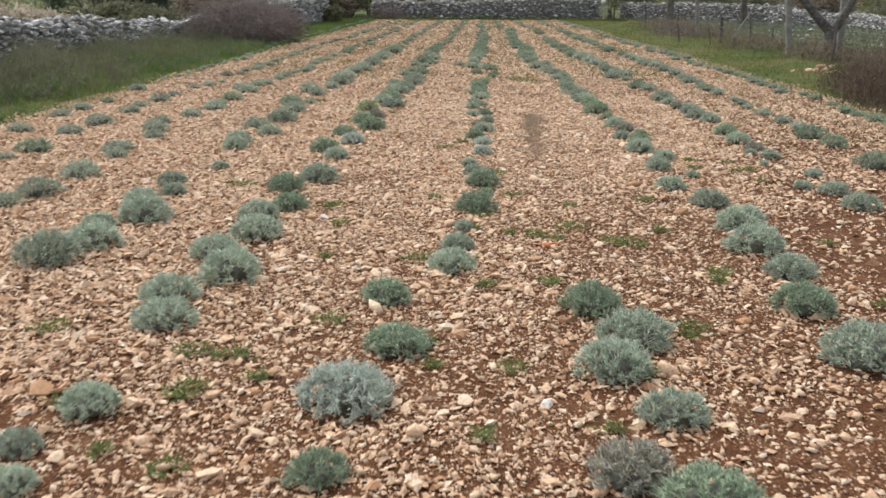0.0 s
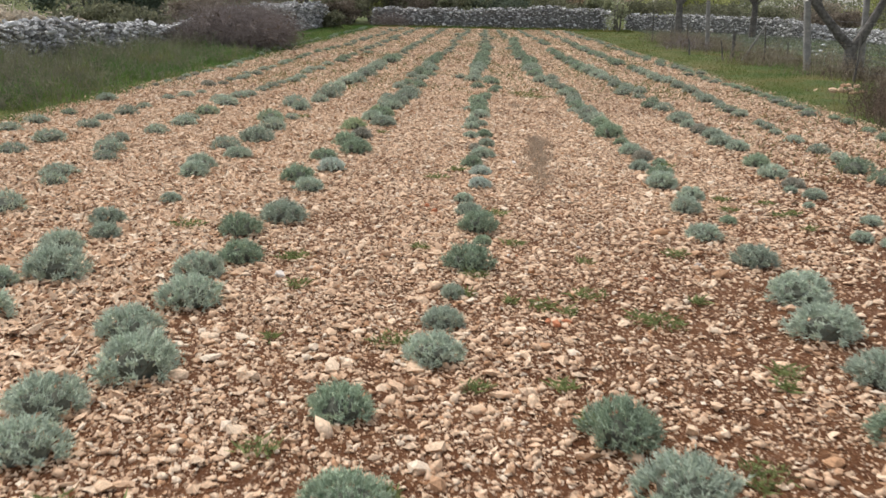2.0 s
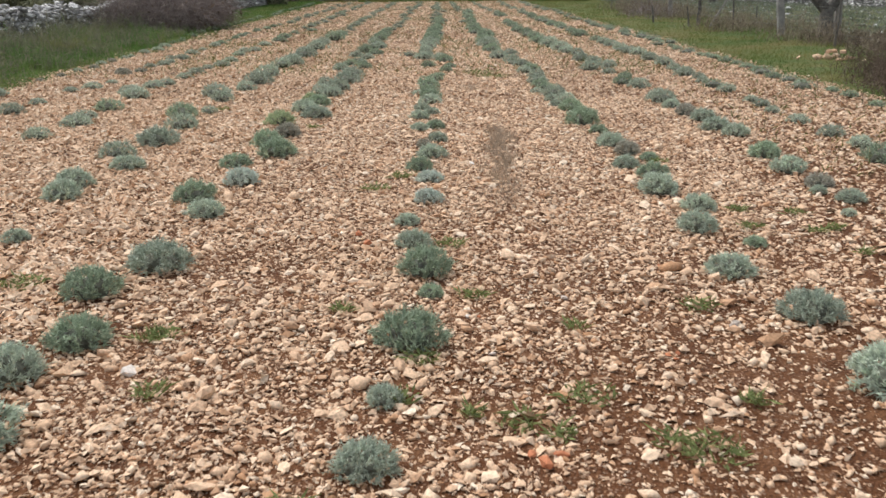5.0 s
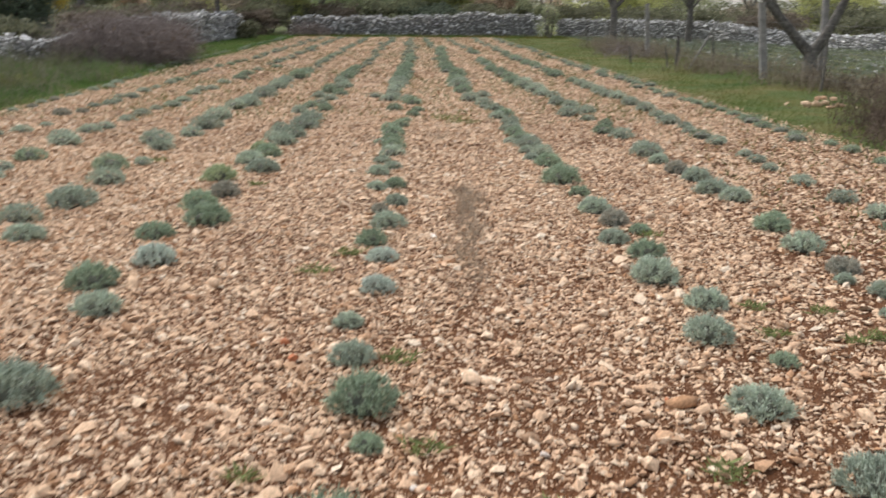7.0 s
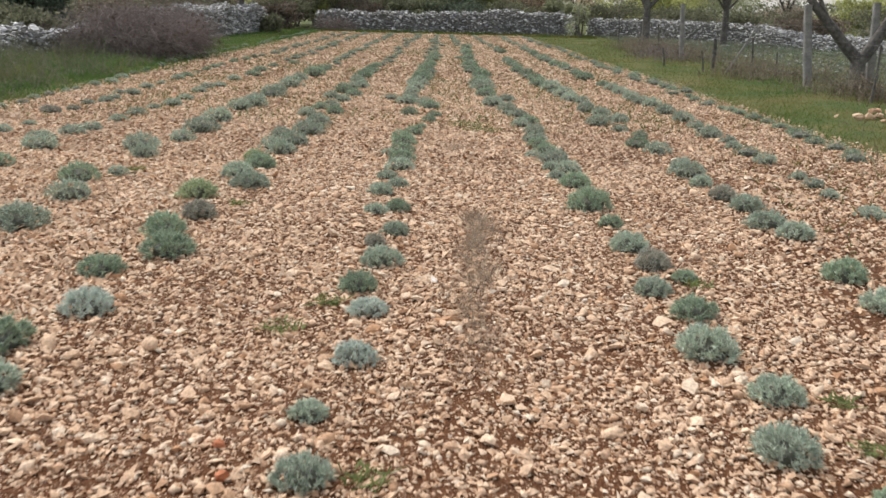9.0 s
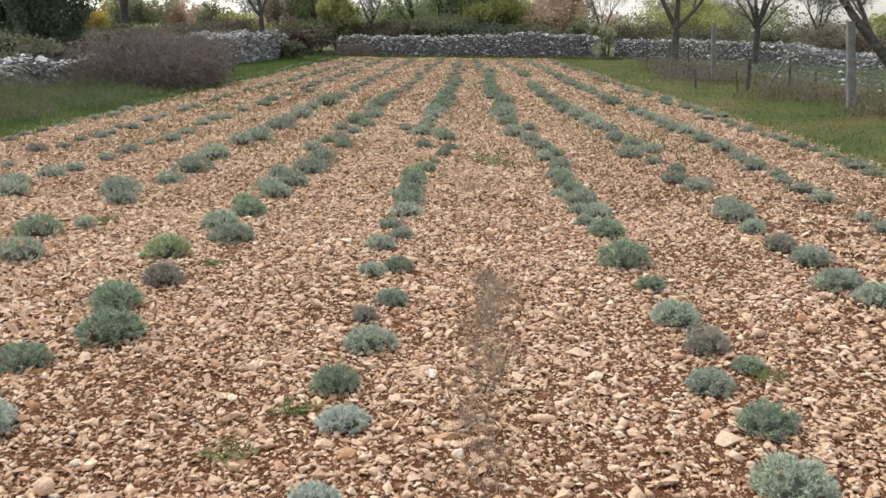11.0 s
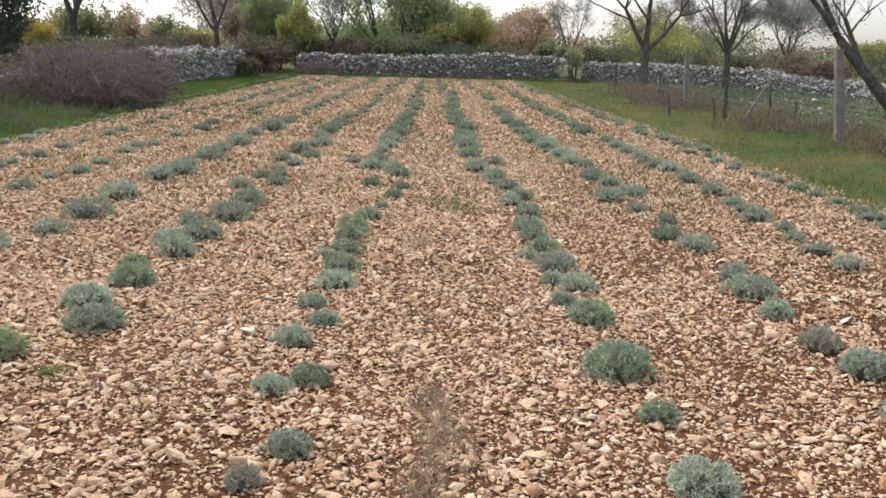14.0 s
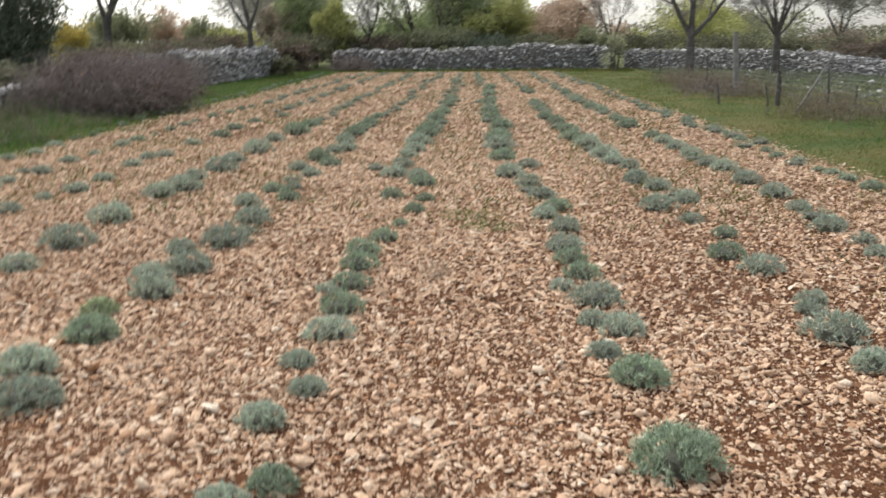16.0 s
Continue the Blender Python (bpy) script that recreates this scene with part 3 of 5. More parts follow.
ROW_B_1 = [(-3.79, 6.51, 0.11, 0), (-3.72, 6.88, 0.18, 0), (-3.77, 7.68, 0.17, 0), (-3.91, 8.71, 0.11, 0), (-4.04, 9.05, 0.15, 0), (-4.00, 9.89, 0.11, 0), (-4.14, 10.28, 0.15, 0), (-4.30, 10.88, 0.13, 0), (-4.19, 11.62, 0.13, 0), (-4.18, 12.48, 0.16, 0), (-4.29, 12.96, 0.13, 0), (-4.28, 13.58, 0.16, 1), (-4.33, 14.57, 0.17, 0), (-4.60, 15.15, 0.15, 0), (-4.47, 15.65, 0.15, 0), (-4.45, 16.11, 0.13, 0), (-4.46, 16.94, 0.12, 0), (-4.51, 17.72, 0.13, 0), (-4.54, 18.45, 0.10, 0), (-4.44, 18.98, 0.14, 0), (-4.53, 19.81, 0.13, 0), (-4.70, 21.08, 0.12, 0), (-4.77, 21.77, 0.12, 0), (-4.63, 22.05, 0.13, 0)]
ROW_B_2 = [(-4.80, 23.62, 0.14, 0), (-4.71, 24.75, 0.17, 0), (-4.84, 25.97, 0.16, 0), (-4.87, 27.34, 0.13, 0), (-4.75, 29.07, 0.13, 0)]
ROW_C_1 = [(-2.71, 5.03, 0.18, 0), (-2.63, 5.43, 0.18, 0), (-2.84, 5.95, 0.12, 0), (-2.59, 6.12, 0.18, 0), (-2.86, 6.72, 0.13, 0), (-2.74, 7.09, 0.10, 0), (-2.88, 7.45, 0.12, 0), (-2.73, 8.21, 0.08, 0), (-2.91, 9.22, 0.13, 0), (-2.98, 9.60, 0.13, 0), (-2.83, 10.25, 0.12, 0), (-3.15, 10.87, 0.15, 0), (-2.98, 11.39, 0.18, 0), (-3.05, 12.34, 0.155, 0), (-3.27, 13.02, 0.16, 1), (-3.08, 13.37, 0.09, 0), (-3.18, 14.28, 0.13, 0), (-3.40, 14.80, 0.17, 0), (-3.18, 15.44, 0.14, 0), (-3.20, 16.20, 0.19, 0), (-3.29, 17.25, 0.19, 0), (-3.36, 18.58, 0.16, 0)]
ROW_C_2 = [(-3.27, 18.98, 0.19, 0), (-3.43, 19.80, 0.13, 0), (-3.33, 20.44, 0.20, 0), (-3.43, 21.32, 0.15, 0), (-3.45, 22.47, 0.21, 0), (-3.59, 23.95, 0.15, 0), (-3.52, 25.15, 0.21, 0), (-3.60, 26.51, 0.18, 0)]
ROW_D_1 = [(-1.59, 2.57, 0.08, 0), (-1.71, 2.82, 0.08, 0), (-1.59, 3.13, 0.11, 0), (-1.68, 4.10, 0.14, 0), (-1.79, 4.46, 0.14, 0), (-1.59, 4.86, 0.17, 0), (-1.83, 5.32, 0.15, 0), (-1.71, 5.80, 0.17, 0), (-1.83, 6.30, 0.14, 0), (-1.70, 6.65, 0.14, 1), (-1.88, 7.21, 0.14, 1), (-1.71, 7.65, 0.16, 0), (-1.77, 8.71, 0.12, 0), (-1.99, 9.20, 0.13, 1), (-1.79, 9.67, 0.12, 3), (-2.03, 10.42, 0.12, 1), (-1.77, 10.78, 0.14, 1), (-1.98, 11.33, 0.14, 1), (-1.90, 11.84, 0.12, 2), (-2.10, 12.46, 0.15, 4), (-1.83, 13.01, 0.14, 0), (-2.03, 13.40, 0.13, 0)]
ROW_D_2 = [(-1.97, 13.96, 0.14, 1), (-2.15, 14.45, 0.11, 4), (-1.96, 14.80, 0.14, 0), (-2.15, 15.24, 0.14, 0), (-1.97, 15.48, 0.15, 0), (-2.24, 16.05, 0.12, 0), (-1.99, 16.34, 0.18, 0), (-2.03, 17.23, 0.16, 0), (-2.34, 18.15, 0.13, 0), (-2.02, 18.45, 0.13, 1), (-2.31, 19.00, 0.13, 1), (-2.13, 19.15, 0.10, 0), (-2.16, 20.16, 0.12, 0), (-2.42, 20.64, 0.13, 0), (-2.11, 21.07, 0.14, 1), (-2.38, 21.63, 0.17, 1), (-2.33, 22.45, 0.14, 0), (-2.24, 22.83, 0.15, 0), (-2.47, 23.96, 0.15, 0), (-2.44, 24.69, 0.19, 0), (-2.54, 26.07, 0.15, 0), (-2.57, 27.10, 0.16, 0)]
ROW_D_3 = [(-2.62, 28.36, 0.14, 0)]
ROW_E_1 = [(0.58, 2.62, 0.15, 1), (-0.64, 2.71, 0.10, 1), (0.36, 2.80, 0.14, 2), (0.57, 3.30, 0.12, 0), (-0.66, 3.31, 0.18, 3), (0.39, 3.70, 0.15, 0), (-0.54, 3.91, 0.14, 1), (0.51, 4.08, 0.17, 0), (0.34, 4.50, 0.15, 1), (-0.70, 4.61, 0.13, 1), (-0.41, 5.21, 0.13, 0), (-0.41, 5.66, 0.10, 0), (-0.40, 6.14, 0.07, 0), (-0.35, 6.66, 0.15, 1), (-0.30, 7.30, 0.06, 1), (-0.35, 7.63, 0.14, 1), (-0.44, 8.12, 0.10, 0), (-0.52, 8.63, 0.08, 0), (-0.43, 9.19, 0.09, 3), (-0.46, 9.87, 0.09, 3), (-0.56, 10.24, 0.10, 1), (-0.50, 10.78, 0.11, 0)]
ROW_E_2 = [(-0.59, 11.24, 0.07, 2), (-0.48, 11.52, 0.09, 0), (-0.69, 12.16, 0.08, 0), (-0.55, 12.31, 0.09, 1), (-0.73, 12.84, 0.10, 0), (-0.63, 13.23, 0.08, 0), (-0.76, 13.60, 0.08, 0), (-0.69, 14.02, 0.12, 0), (-0.72, 14.51, 0.12, 1), (-0.90, 14.97, 0.07, 0), (-0.77, 15.07, 0.11, 1), (-0.80, 15.57, 0.13, 1), (-0.86, 16.06, 0.12, 1), (-0.76, 16.52, 0.10, 1), (-0.73, 17.21, 0.07, 1), (-0.67, 17.77, 0.09, 1), (-0.64, 18.40, 0.09, 1), (-0.99, 18.61, 0.11, 1), (-0.75, 19.30, 0.14, 1), (-0.87, 19.96, 0.12, 0), (-1.16, 20.17, 0.15, 0), (-1.19, 21.04, 0.13, 0)]
ROW_E_3 = [(-1.23, 21.98, 0.12, 0), (-1.22, 22.70, 0.15, 0), (-1.25, 23.50, 0.19, 0), (-1.29, 24.78, 0.19, 0), (-1.32, 26.14, 0.19, 0), (-1.37, 27.76, 0.18, 0), (-1.41, 29.56, 0.16, 0), (-1.47, 31.83, 0.15, 0), (-1.60, 34.77, 0.15, 0)]
ROW_F_1 = [(1.46, 3.94, 0.18, 0), (1.38, 4.57, 0.15, 1), (1.47, 5.18, 0.15, 0), (1.41, 5.74, 0.17, 0), (1.43, 6.32, 0.18, 0), (1.37, 7.03, 0.13, 0), (1.16, 7.64, 0.12, 0), (1.42, 8.14, 0.06, 1), (1.16, 8.41, 0.12, 0), (1.28, 8.92, 0.11, 0), (1.11, 9.39, 0.14, 0), (1.16, 9.94, 0.11, 1), (1.03, 10.38, 0.10, 0), (1.25, 10.62, 0.07, 1), (1.11, 10.90, 0.11, 2), (1.04, 11.35, 0.12, 0), (1.00, 12.01, 0.08, 1), (0.90, 12.55, 0.15, 1), (0.87, 13.43, 0.128, 1), (0.74, 13.81, 0.08, 0), (0.86, 14.19, 0.12, 0), (0.72, 14.38, 0.09, 0)]
ROW_F_2 = [(0.77, 14.78, 0.14, 0), (0.58, 15.16, 0.08, 0), (0.72, 15.51, 0.11, 1), (0.67, 15.91, 0.11, 1), (0.64, 16.33, 0.14, 0), (0.67, 17.01, 0.12, 0), (0.52, 17.51, 0.12, 0), (0.63, 17.96, 0.12, 1), (0.51, 18.53, 0.13, 0), (0.38, 19.46, 0.13, 0), (0.15, 20.08, 0.15, 0), (0.38, 20.95, 0.13, 0), (0.05, 21.63, 0.17, 1), (-0.01, 22.85, 0.20, 0), (-0.10, 24.27, 0.21, 0), (-0.09, 26.05, 0.20, 0), (-0.31, 27.93, 0.17, 0), (-0.41, 30.00, 0.16, 0), (-0.53, 32.66, 0.17, 0), (-0.66, 36.10, 0.18, 0), (-0.76, 39.97, 0.18, 0)]
ROW_G_1 = [(2.45, 7.05, 0.13, 0), (2.42, 7.56, 0.11, 0), (2.22, 7.73, 0.08, 0), (2.45, 8.25, 0.08, 0), (2.18, 8.86, 0.04, 0), (2.31, 9.19, 0.09, 0), (2.19, 9.46, 0.06, 0), (2.28, 9.72, 0.10, 2), (2.23, 10.24, 0.12, 0), (2.21, 10.82, 0.12, 1), (2.22, 11.78, 0.11, 0), (2.10, 12.05, 0.14, 0), (2.11, 12.67, 0.13, 0), (2.02, 13.05, 0.11, 2), (1.98, 13.69, 0.10, 0), (1.96, 14.15, 0.15, 0), (1.97, 14.69, 0.07, 0), (2.05, 14.88, 0.09, 0), (1.92, 15.61, 0.13, 0), (1.78, 16.05, 0.13, 1), (1.90, 16.72, 0.09, 1), (1.75, 17.37, 0.09, 0)]
ROW_G_2 = [(1.56, 18.05, 0.15, 0), (1.88, 18.41, 0.12, 0), (1.72, 19.29, 0.13, 0), (1.55, 19.77, 0.14, 0), (1.60, 20.84, 0.12, 0), (1.44, 21.28, 0.14, 0), (1.38, 21.88, 0.17, 0), (1.25, 23.33, 0.19, 0), (1.05, 24.28, 0.15, 0), (1.04, 25.43, 0.17, 0), (0.92, 26.97, 0.15, 0), (0.74, 28.18, 0.15, 0), (0.66, 30.47, 0.14, 0), (0.58, 33.04, 0.14, 0), (0.47, 37.45, 0.15, 0)]
ROW_H_1 = [(3.14, 8.82, 0.17, 1), (3.16, 10.02, 0.13, 1), (3.07, 10.60, 0.17, 1), (3.12, 11.21, 0.10, 0), (3.08, 11.82, 0.12, 0), (3.03, 12.59, 0.11, 0), (3.02, 13.47, 0.08, 0), (3.03, 13.91, 0.09, 0), (3.02, 14.32, 0.08, 0), (2.92, 15.08, 0.11, 0), (2.85, 16.10, 0.09, 0), (2.88, 16.48, 0.09, 0), (2.81, 17.09, 0.13, 0), (2.84, 18.06, 0.11, 0), (2.80, 18.81, 0.14, 0), (2.72, 19.64, 0.15, 0), (2.66, 20.60, 0.15, 0), (2.58, 21.07, 0.13, 0), (2.55, 22.23, 0.14, 0), (2.46, 22.94, 0.14, 0), (2.42, 23.78, 0.13, 0), (2.35, 24.54, 0.12, 0)]
ROW_H_2 = [(2.14, 26.40, 0.17, 0), (2.12, 27.68, 0.13, 0), (1.95, 30.06, 0.16, 0), (1.82, 31.29, 0.14, 0), (1.62, 33.62, 0.15, 0), (1.47, 36.79, 0.15, 0)]
ROW_I_1 = [(4.30, 11.61, 0.12, 0), (4.28, 12.12, 0.12, 1), (4.24, 12.66, 0.11, 0), (4.22, 13.11, 0.12, 1), (4.26, 13.83, 0.10, 0), (4.24, 14.55, 0.10, 1), (4.20, 15.07, 0.09, 0), (4.10, 15.95, 0.09, 0), (4.03, 16.95, 0.12, 0), (4.04, 17.87, 0.11, 0), (4.02, 18.35, 0.11, 0), (3.99, 18.9, 0.10, 0), (3.91, 19.29, 0.12, 0), (3.84, 19.86, 0.11, 0), (3.86, 20.42, 0.11, 0), (3.79, 20.72, 0.08, 0), (3.65, 22.09, 0.10, 0), (3.63, 22.62, 0.09, 0), (3.57, 23.90, 0.11, 0), (3.55, 24.86, 0.10, 0), (3.32, 27.29, 0.11, 0), (3.20, 28.97, 0.11, 0), (3.04, 31.43, 0.12, 0)]
ROWS = [ROW_EDGE, ROW_A_1, ROW_A_2, ROW_B_1, ROW_B_2, ROW_C_1, ROW_C_2, ROW_D_1, ROW_D_2, ROW_D_3, ROW_E_1, ROW_E_2, ROW_E_3, ROW_F_1, ROW_F_2, ROW_G_1, ROW_G_2, ROW_H_1, ROW_H_2, ROW_I_1]

LABELS = [
    "low grey-green lavender bush in stony soil",
    "low green or far-shaded lavender bush in stony soil",
    "half-withered brownish grey lavender bush in stony soil",
    "pale silvery lavender bush with upright shoots",
    "low fresh yellow-green lavender bush in stony soil",
]
FINE = {k: [lavender_mesh(92, 8, 4, 0.6 if k == 3 else 0.35) for _ in range(4 if k < 2 else 2)] for k in range(5)}
COARSE = {k: [lavender_mesh(76, 6, 1, 0.5) for _ in range(3)] for k in range(2)}
STEMS = [stem_mesh() for _ in range(3)]
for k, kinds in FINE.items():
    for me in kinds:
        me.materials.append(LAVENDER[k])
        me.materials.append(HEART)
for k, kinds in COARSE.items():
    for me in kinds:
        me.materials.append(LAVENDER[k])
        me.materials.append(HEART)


def lavender_bush(x, y, radius, tone, fine):
    kinds = FINE[tone] if fine else COARSE[tone]
    z = float(ground_height(x, y))
    bush = thing("lavender_bush", (x, y, z), LABELS[tone], "lavender", "lavender bushes in rows")
    bush.rotation_euler = (0, 0, rng.uniform(0, 6.28))
    width = 2 * radius / 1.02
    tall = width * (1.06 if tone == 1 and radius > 0.145 and 12 < y < 14 and x > 0 else rng.uniform(0.82, 1.0) if -4.0 < x < 3.4 else rng.uniform(0.66, 0.84))
    bush.scale = (width * rng.uniform(0.93, 1.07), width * rng.uniform(0.93, 1.07), tall)
    part("foliage", kinds[rng.integers(len(kinds))], None, bush)
    if fine:
        part("woody_stem", STEMS[rng.integers(3)], WOODY, bush)


for row in ROWS:
    for x, y, radius, tone in row:
        # past y 24 the darker green puts the bushes' side-on shade into their colour
        lavender_bush(x, y, max(radius, 0.05) * (0.99 if y < 9 else 1.05 if x > 3.4 else 1.05 if x < -1.6 or y < 14 else 1.12), 1 if tone < 2 and (y > 24 or x > 3.4) else tone, (y < 14 and abs(x) < 3) or tone > 1)

# the far ends of the rows, where the bushes close up
far_spots = []
for slope, start, first, gap in ((-0.06, -5.77, 26.8, 1.0), (-0.042, -4.87, 31.9, 0.8), (-0.05, -3.54, 30, 0.7), (-0.044, -2.50, 27.3, 0.7), (-0.037, -1.50, 29, 0.75), (-0.045, -0.15, 35.5, 0.75), (-0.066, 1.67, 40.8, 0.7), (-0.068, 2.9, 38.2, 0.65), (-0.062, 3.84, 37.5, 0.65), (-0.06, 4.92, 32, 0.6)):
    y = first
    while y < 54.5:
        x = start + slope * y + rng.normal(0, 0.08)
        far_spots.append((x, y, rng.uniform(0.12, 0.18)))
        y += gap * rng.uniform(0.7, 1.5)

# low bushes that fill the gaps of the closed rows
for row in ROWS:
    for (ax, ay, ar, _), (bx, by, br, _) in zip(row, row[1:]):
        n = int((by - ay) / 0.42)
        if ay > 14.5 and ax > -2.6 and n > 1 and by - ay < 4:
            for i in range(1, n):
                far_spots.append((ax + (bx - ax) * i / n + rng.normal(0, 0.09), ay + (by - ay) * i / n, rng.uniform(0.12, 0.19)))


def far_lavender():
    """The bushes too far off to tell apart, joined."""
    verts, faces, total = [], [], 0
    for x, y, radius in far_spots:
        v, f = lavender_shape(34, 4, 0, 0.5)
        verts.append(v * np.array([2 * radius, 2 * radius, 1.45 * radius]) + np.array([x, y, float(ground_height(x, y))]))
        faces.append(f + total)
        total += len(v)
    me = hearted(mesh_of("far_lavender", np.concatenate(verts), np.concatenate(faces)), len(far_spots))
    # darker tone that stands in for the shade on these bushes' sides
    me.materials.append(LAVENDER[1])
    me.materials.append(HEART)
    tagged(part("far_lavender", me, None), "far rows of low grey-green lavender bushes in a shade-darkened tone", "lavender", kind="stuff")


far_lavender()


# ---- dry stone walls ----
rng = np.random.default_rng(21)


def wall_line(points, step):
    """Points every step metres along a broken line, with the heading there."""
    out = []
    for (ax, ay), (bx, by) in zip(points, points[1:]):
        far = math.hypot(bx - ax, by - ay)
        for i in range(int(far / step)):
            s = i * step / far
            out.append((ax + (bx - ax) * s, ay + (by - ay) * s, math.atan2(by - ay, bx - ax)))
    return out


def stone_wall(name, label, points, height, thick, size, singles=None, sides=20):
    """A dry stone wall: a rubble core and courses of uneven stones on both faces and on top."""
    wall = tagged(new(name), label, "wall", kind="structure")
    run = wall_line(points, 0.5)
    section = []
    for x, y, a in run:
        top = height(x, y) - 0.12
        nx, ny = -math.sin(a), math.cos(a)
        t = thick / 2 - 0.1
        section.append([(x + nx * t, y + ny * t, -0.1), (x + nx * t * 0.7, y + ny * t * 0.7, top), (x - nx * t * 0.7, y - ny * t * 0.7, top), (x - nx * t, y - ny * t, -0.1)])
    v = np.array(section).reshape(-1, 3)
    n = len(run)
    i = (np.arange(n - 1) * 4)[:, None]
    f = np.concatenate([i + np.array([[a, a + 1, a + 5, a + 4]]) for a in range(3)])
    f = np.concatenate([f, [[0, 3, 2, 1], [4 * n - 4, 4 * n - 3, 4 * n - 2, 4 * n - 1]]])
    part("rubble_core", mesh_of("rubble_core", v, f), WALL_CORE, wall)
    places, sizes = [], []
    for x, y, a in wall_line(points, size * 1.25):
        top = height(x, y)
        nx, ny = -math.sin(a), math.cos(a)
        z = size * 0.4
        while z < top:
            for face in (-1, 1):
                t = face * (thick / 2 * (1 - 0.3 * z / top)) + rng.normal(0, 0.025)
                s = rng.normal(0, size * 0.35)
                places.append((x + nx * t + math.cos(a) * s, y + ny * t + math.sin(a) * s, z + rng.normal(0, 0.03)))
                sizes.append(size * 0.66 * math.exp(rng.normal(0, 0.32)))
            z += size * 0.82 * rng.uniform(0.75, 1.25)
        for k in range(3):
            t = rng.uniform(-0.35, 0.35) * thick
            places.append((x + nx * t, y + ny * t, top - 0.02 + rng.normal(0, 0.045)))
            sizes.append(size * 0.62 * math.exp(rng.normal(0, 0.3)))
    places, sizes = np.array(places), np.array(sizes)
    own = np.zeros(len(places), bool)
    if singles:
        own = singles(places)
        own &= np.cumsum(own) <= 300
        kinds = []
        for _ in range(10):
            me = stones_mesh("stone", np.zeros((1, 3)), np.ones(1), 20, 0.5, 0.24, 0.0)
            me.materials.append(WALL_PIECE)
            kinds.append(me)
        for p, s in zip(places[own], sizes[own]):
            ob = part("stone", kinds[rng.integers(10)], None, wall)
            ob.matrix_basis = Matrix.LocRotScale(p, Euler((rng.normal(0, 0.25), rng.normal(0, 0.25), rng.uniform(0, 6.28))), (s, s, s))
    tagged(part("wall_stones", stones_mesh("wall_stones", places[~own], sizes[~own], sides, 0.5 if sides == 20 else 0.55, 0.24, 0.22), WALL_STONE, wall), kind="stuff")
    return wall


def lumpy(base, wave, seed):
    return lambda x, y: base + wave * (math.sin(0.9 * x + 1.3 * y + seed) + 0.6 * math.sin(2.3 * (x + y) + 2 * seed))


stone_wall("wall_west", "grey dry stone wall with an uneven crest along the verge", [(-10.6, 8), (-10.9, 20), (-11.1, 31), (-11.6, 40)], lambda x, y: lumpy(0.95, 0.05, 0.4)(x, y) - 0.035 * min(max(y - 20, 0), 10) + 0.06 * min(max(y - 31, 0), 9), 0.7, 0.105, lambda p: (p[:, 0] > -10.85) & (p[:, 1] > 17) & (p[:, 1] < 27))
stone_wall("wall_west_far", "grey dry stone wall partly hidden by brambles", [(-11.5, 41.2), (-11.4, 47), (-11.5, 54.2)], lumpy(1.2, 0.07, 1.4), 0.7, 0.105, None, 8)


def north_height(x, y):
    return 1.05 + 0.22 * math.exp(-(((x - 1.2) / 2.6) ** 2)) + 0.05 * math.sin(2.1 * x) + 0.04 * math.sin(5.3 * x + 1)


stone_wall("wall_north", "long pale grey dry stone wall closing the field", [(-9.4, 59.0), (-8, 58.6), (4.7, 58.4)], north_height, 0.9, 0.12, None, 8)
stone_wall("wall_east", "grey dry stone wall crossing the neighbouring field", [(5.7, 61.0), (9.6, 57.6), (13.1, 54.4), (14.6, 48.3), (18.6, 34)], lambda x, y: lumpy(0.56, 0.05, 2.2)(x, y) + 0.045 * min(max(y - 48, 0), 9), 0.8, 0.10, None, 8)


# ---- trees ----
rng = np.random.default_rng(5)


def tubes(paths, sides=5):
    """Tapered tubes along paths of (point, radius)."""
    verts, faces = [], []
    base = 0
    for path in paths:
        p = np.array([q for q, _ in path], float)
        r = np.array([q for _, q in path], float)
        way = np.gradient(p, axis=0)
        way /= np.linalg.norm(way, axis=1, keepdims=True) + 1e-9
        ref = np.array([0.3, 0.9, 0.2]) if abs(way[0][2]) > 0.6 else np.array([0, 0, 1.0])
        a = np.cross(way, ref)
        a /= np.linalg.norm(a, axis=1, keepdims=True) + 1e-9
        b = np.cross(way, a)
        ang = np.arange(sides) * 2 * np.pi / sides
        ring = p[:, None] + r[:, None, None] * (a[:, None] * np.cos(ang)[None, :, None] + b[:, None] * np.sin(ang)[None, :, None])
        verts.append(ring.reshape(-1, 3))
        for i in range(len(p) - 1):
            for j in range(sides):
                k = (j + 1) % sides
                faces.append((base + i * sides + j, base + i * sides + k, base + (i + 1) * sides + k, base + (i + 1) * sides + j))
        base += len(p) * sides
    return np.concatenate(verts), np.array(faces)


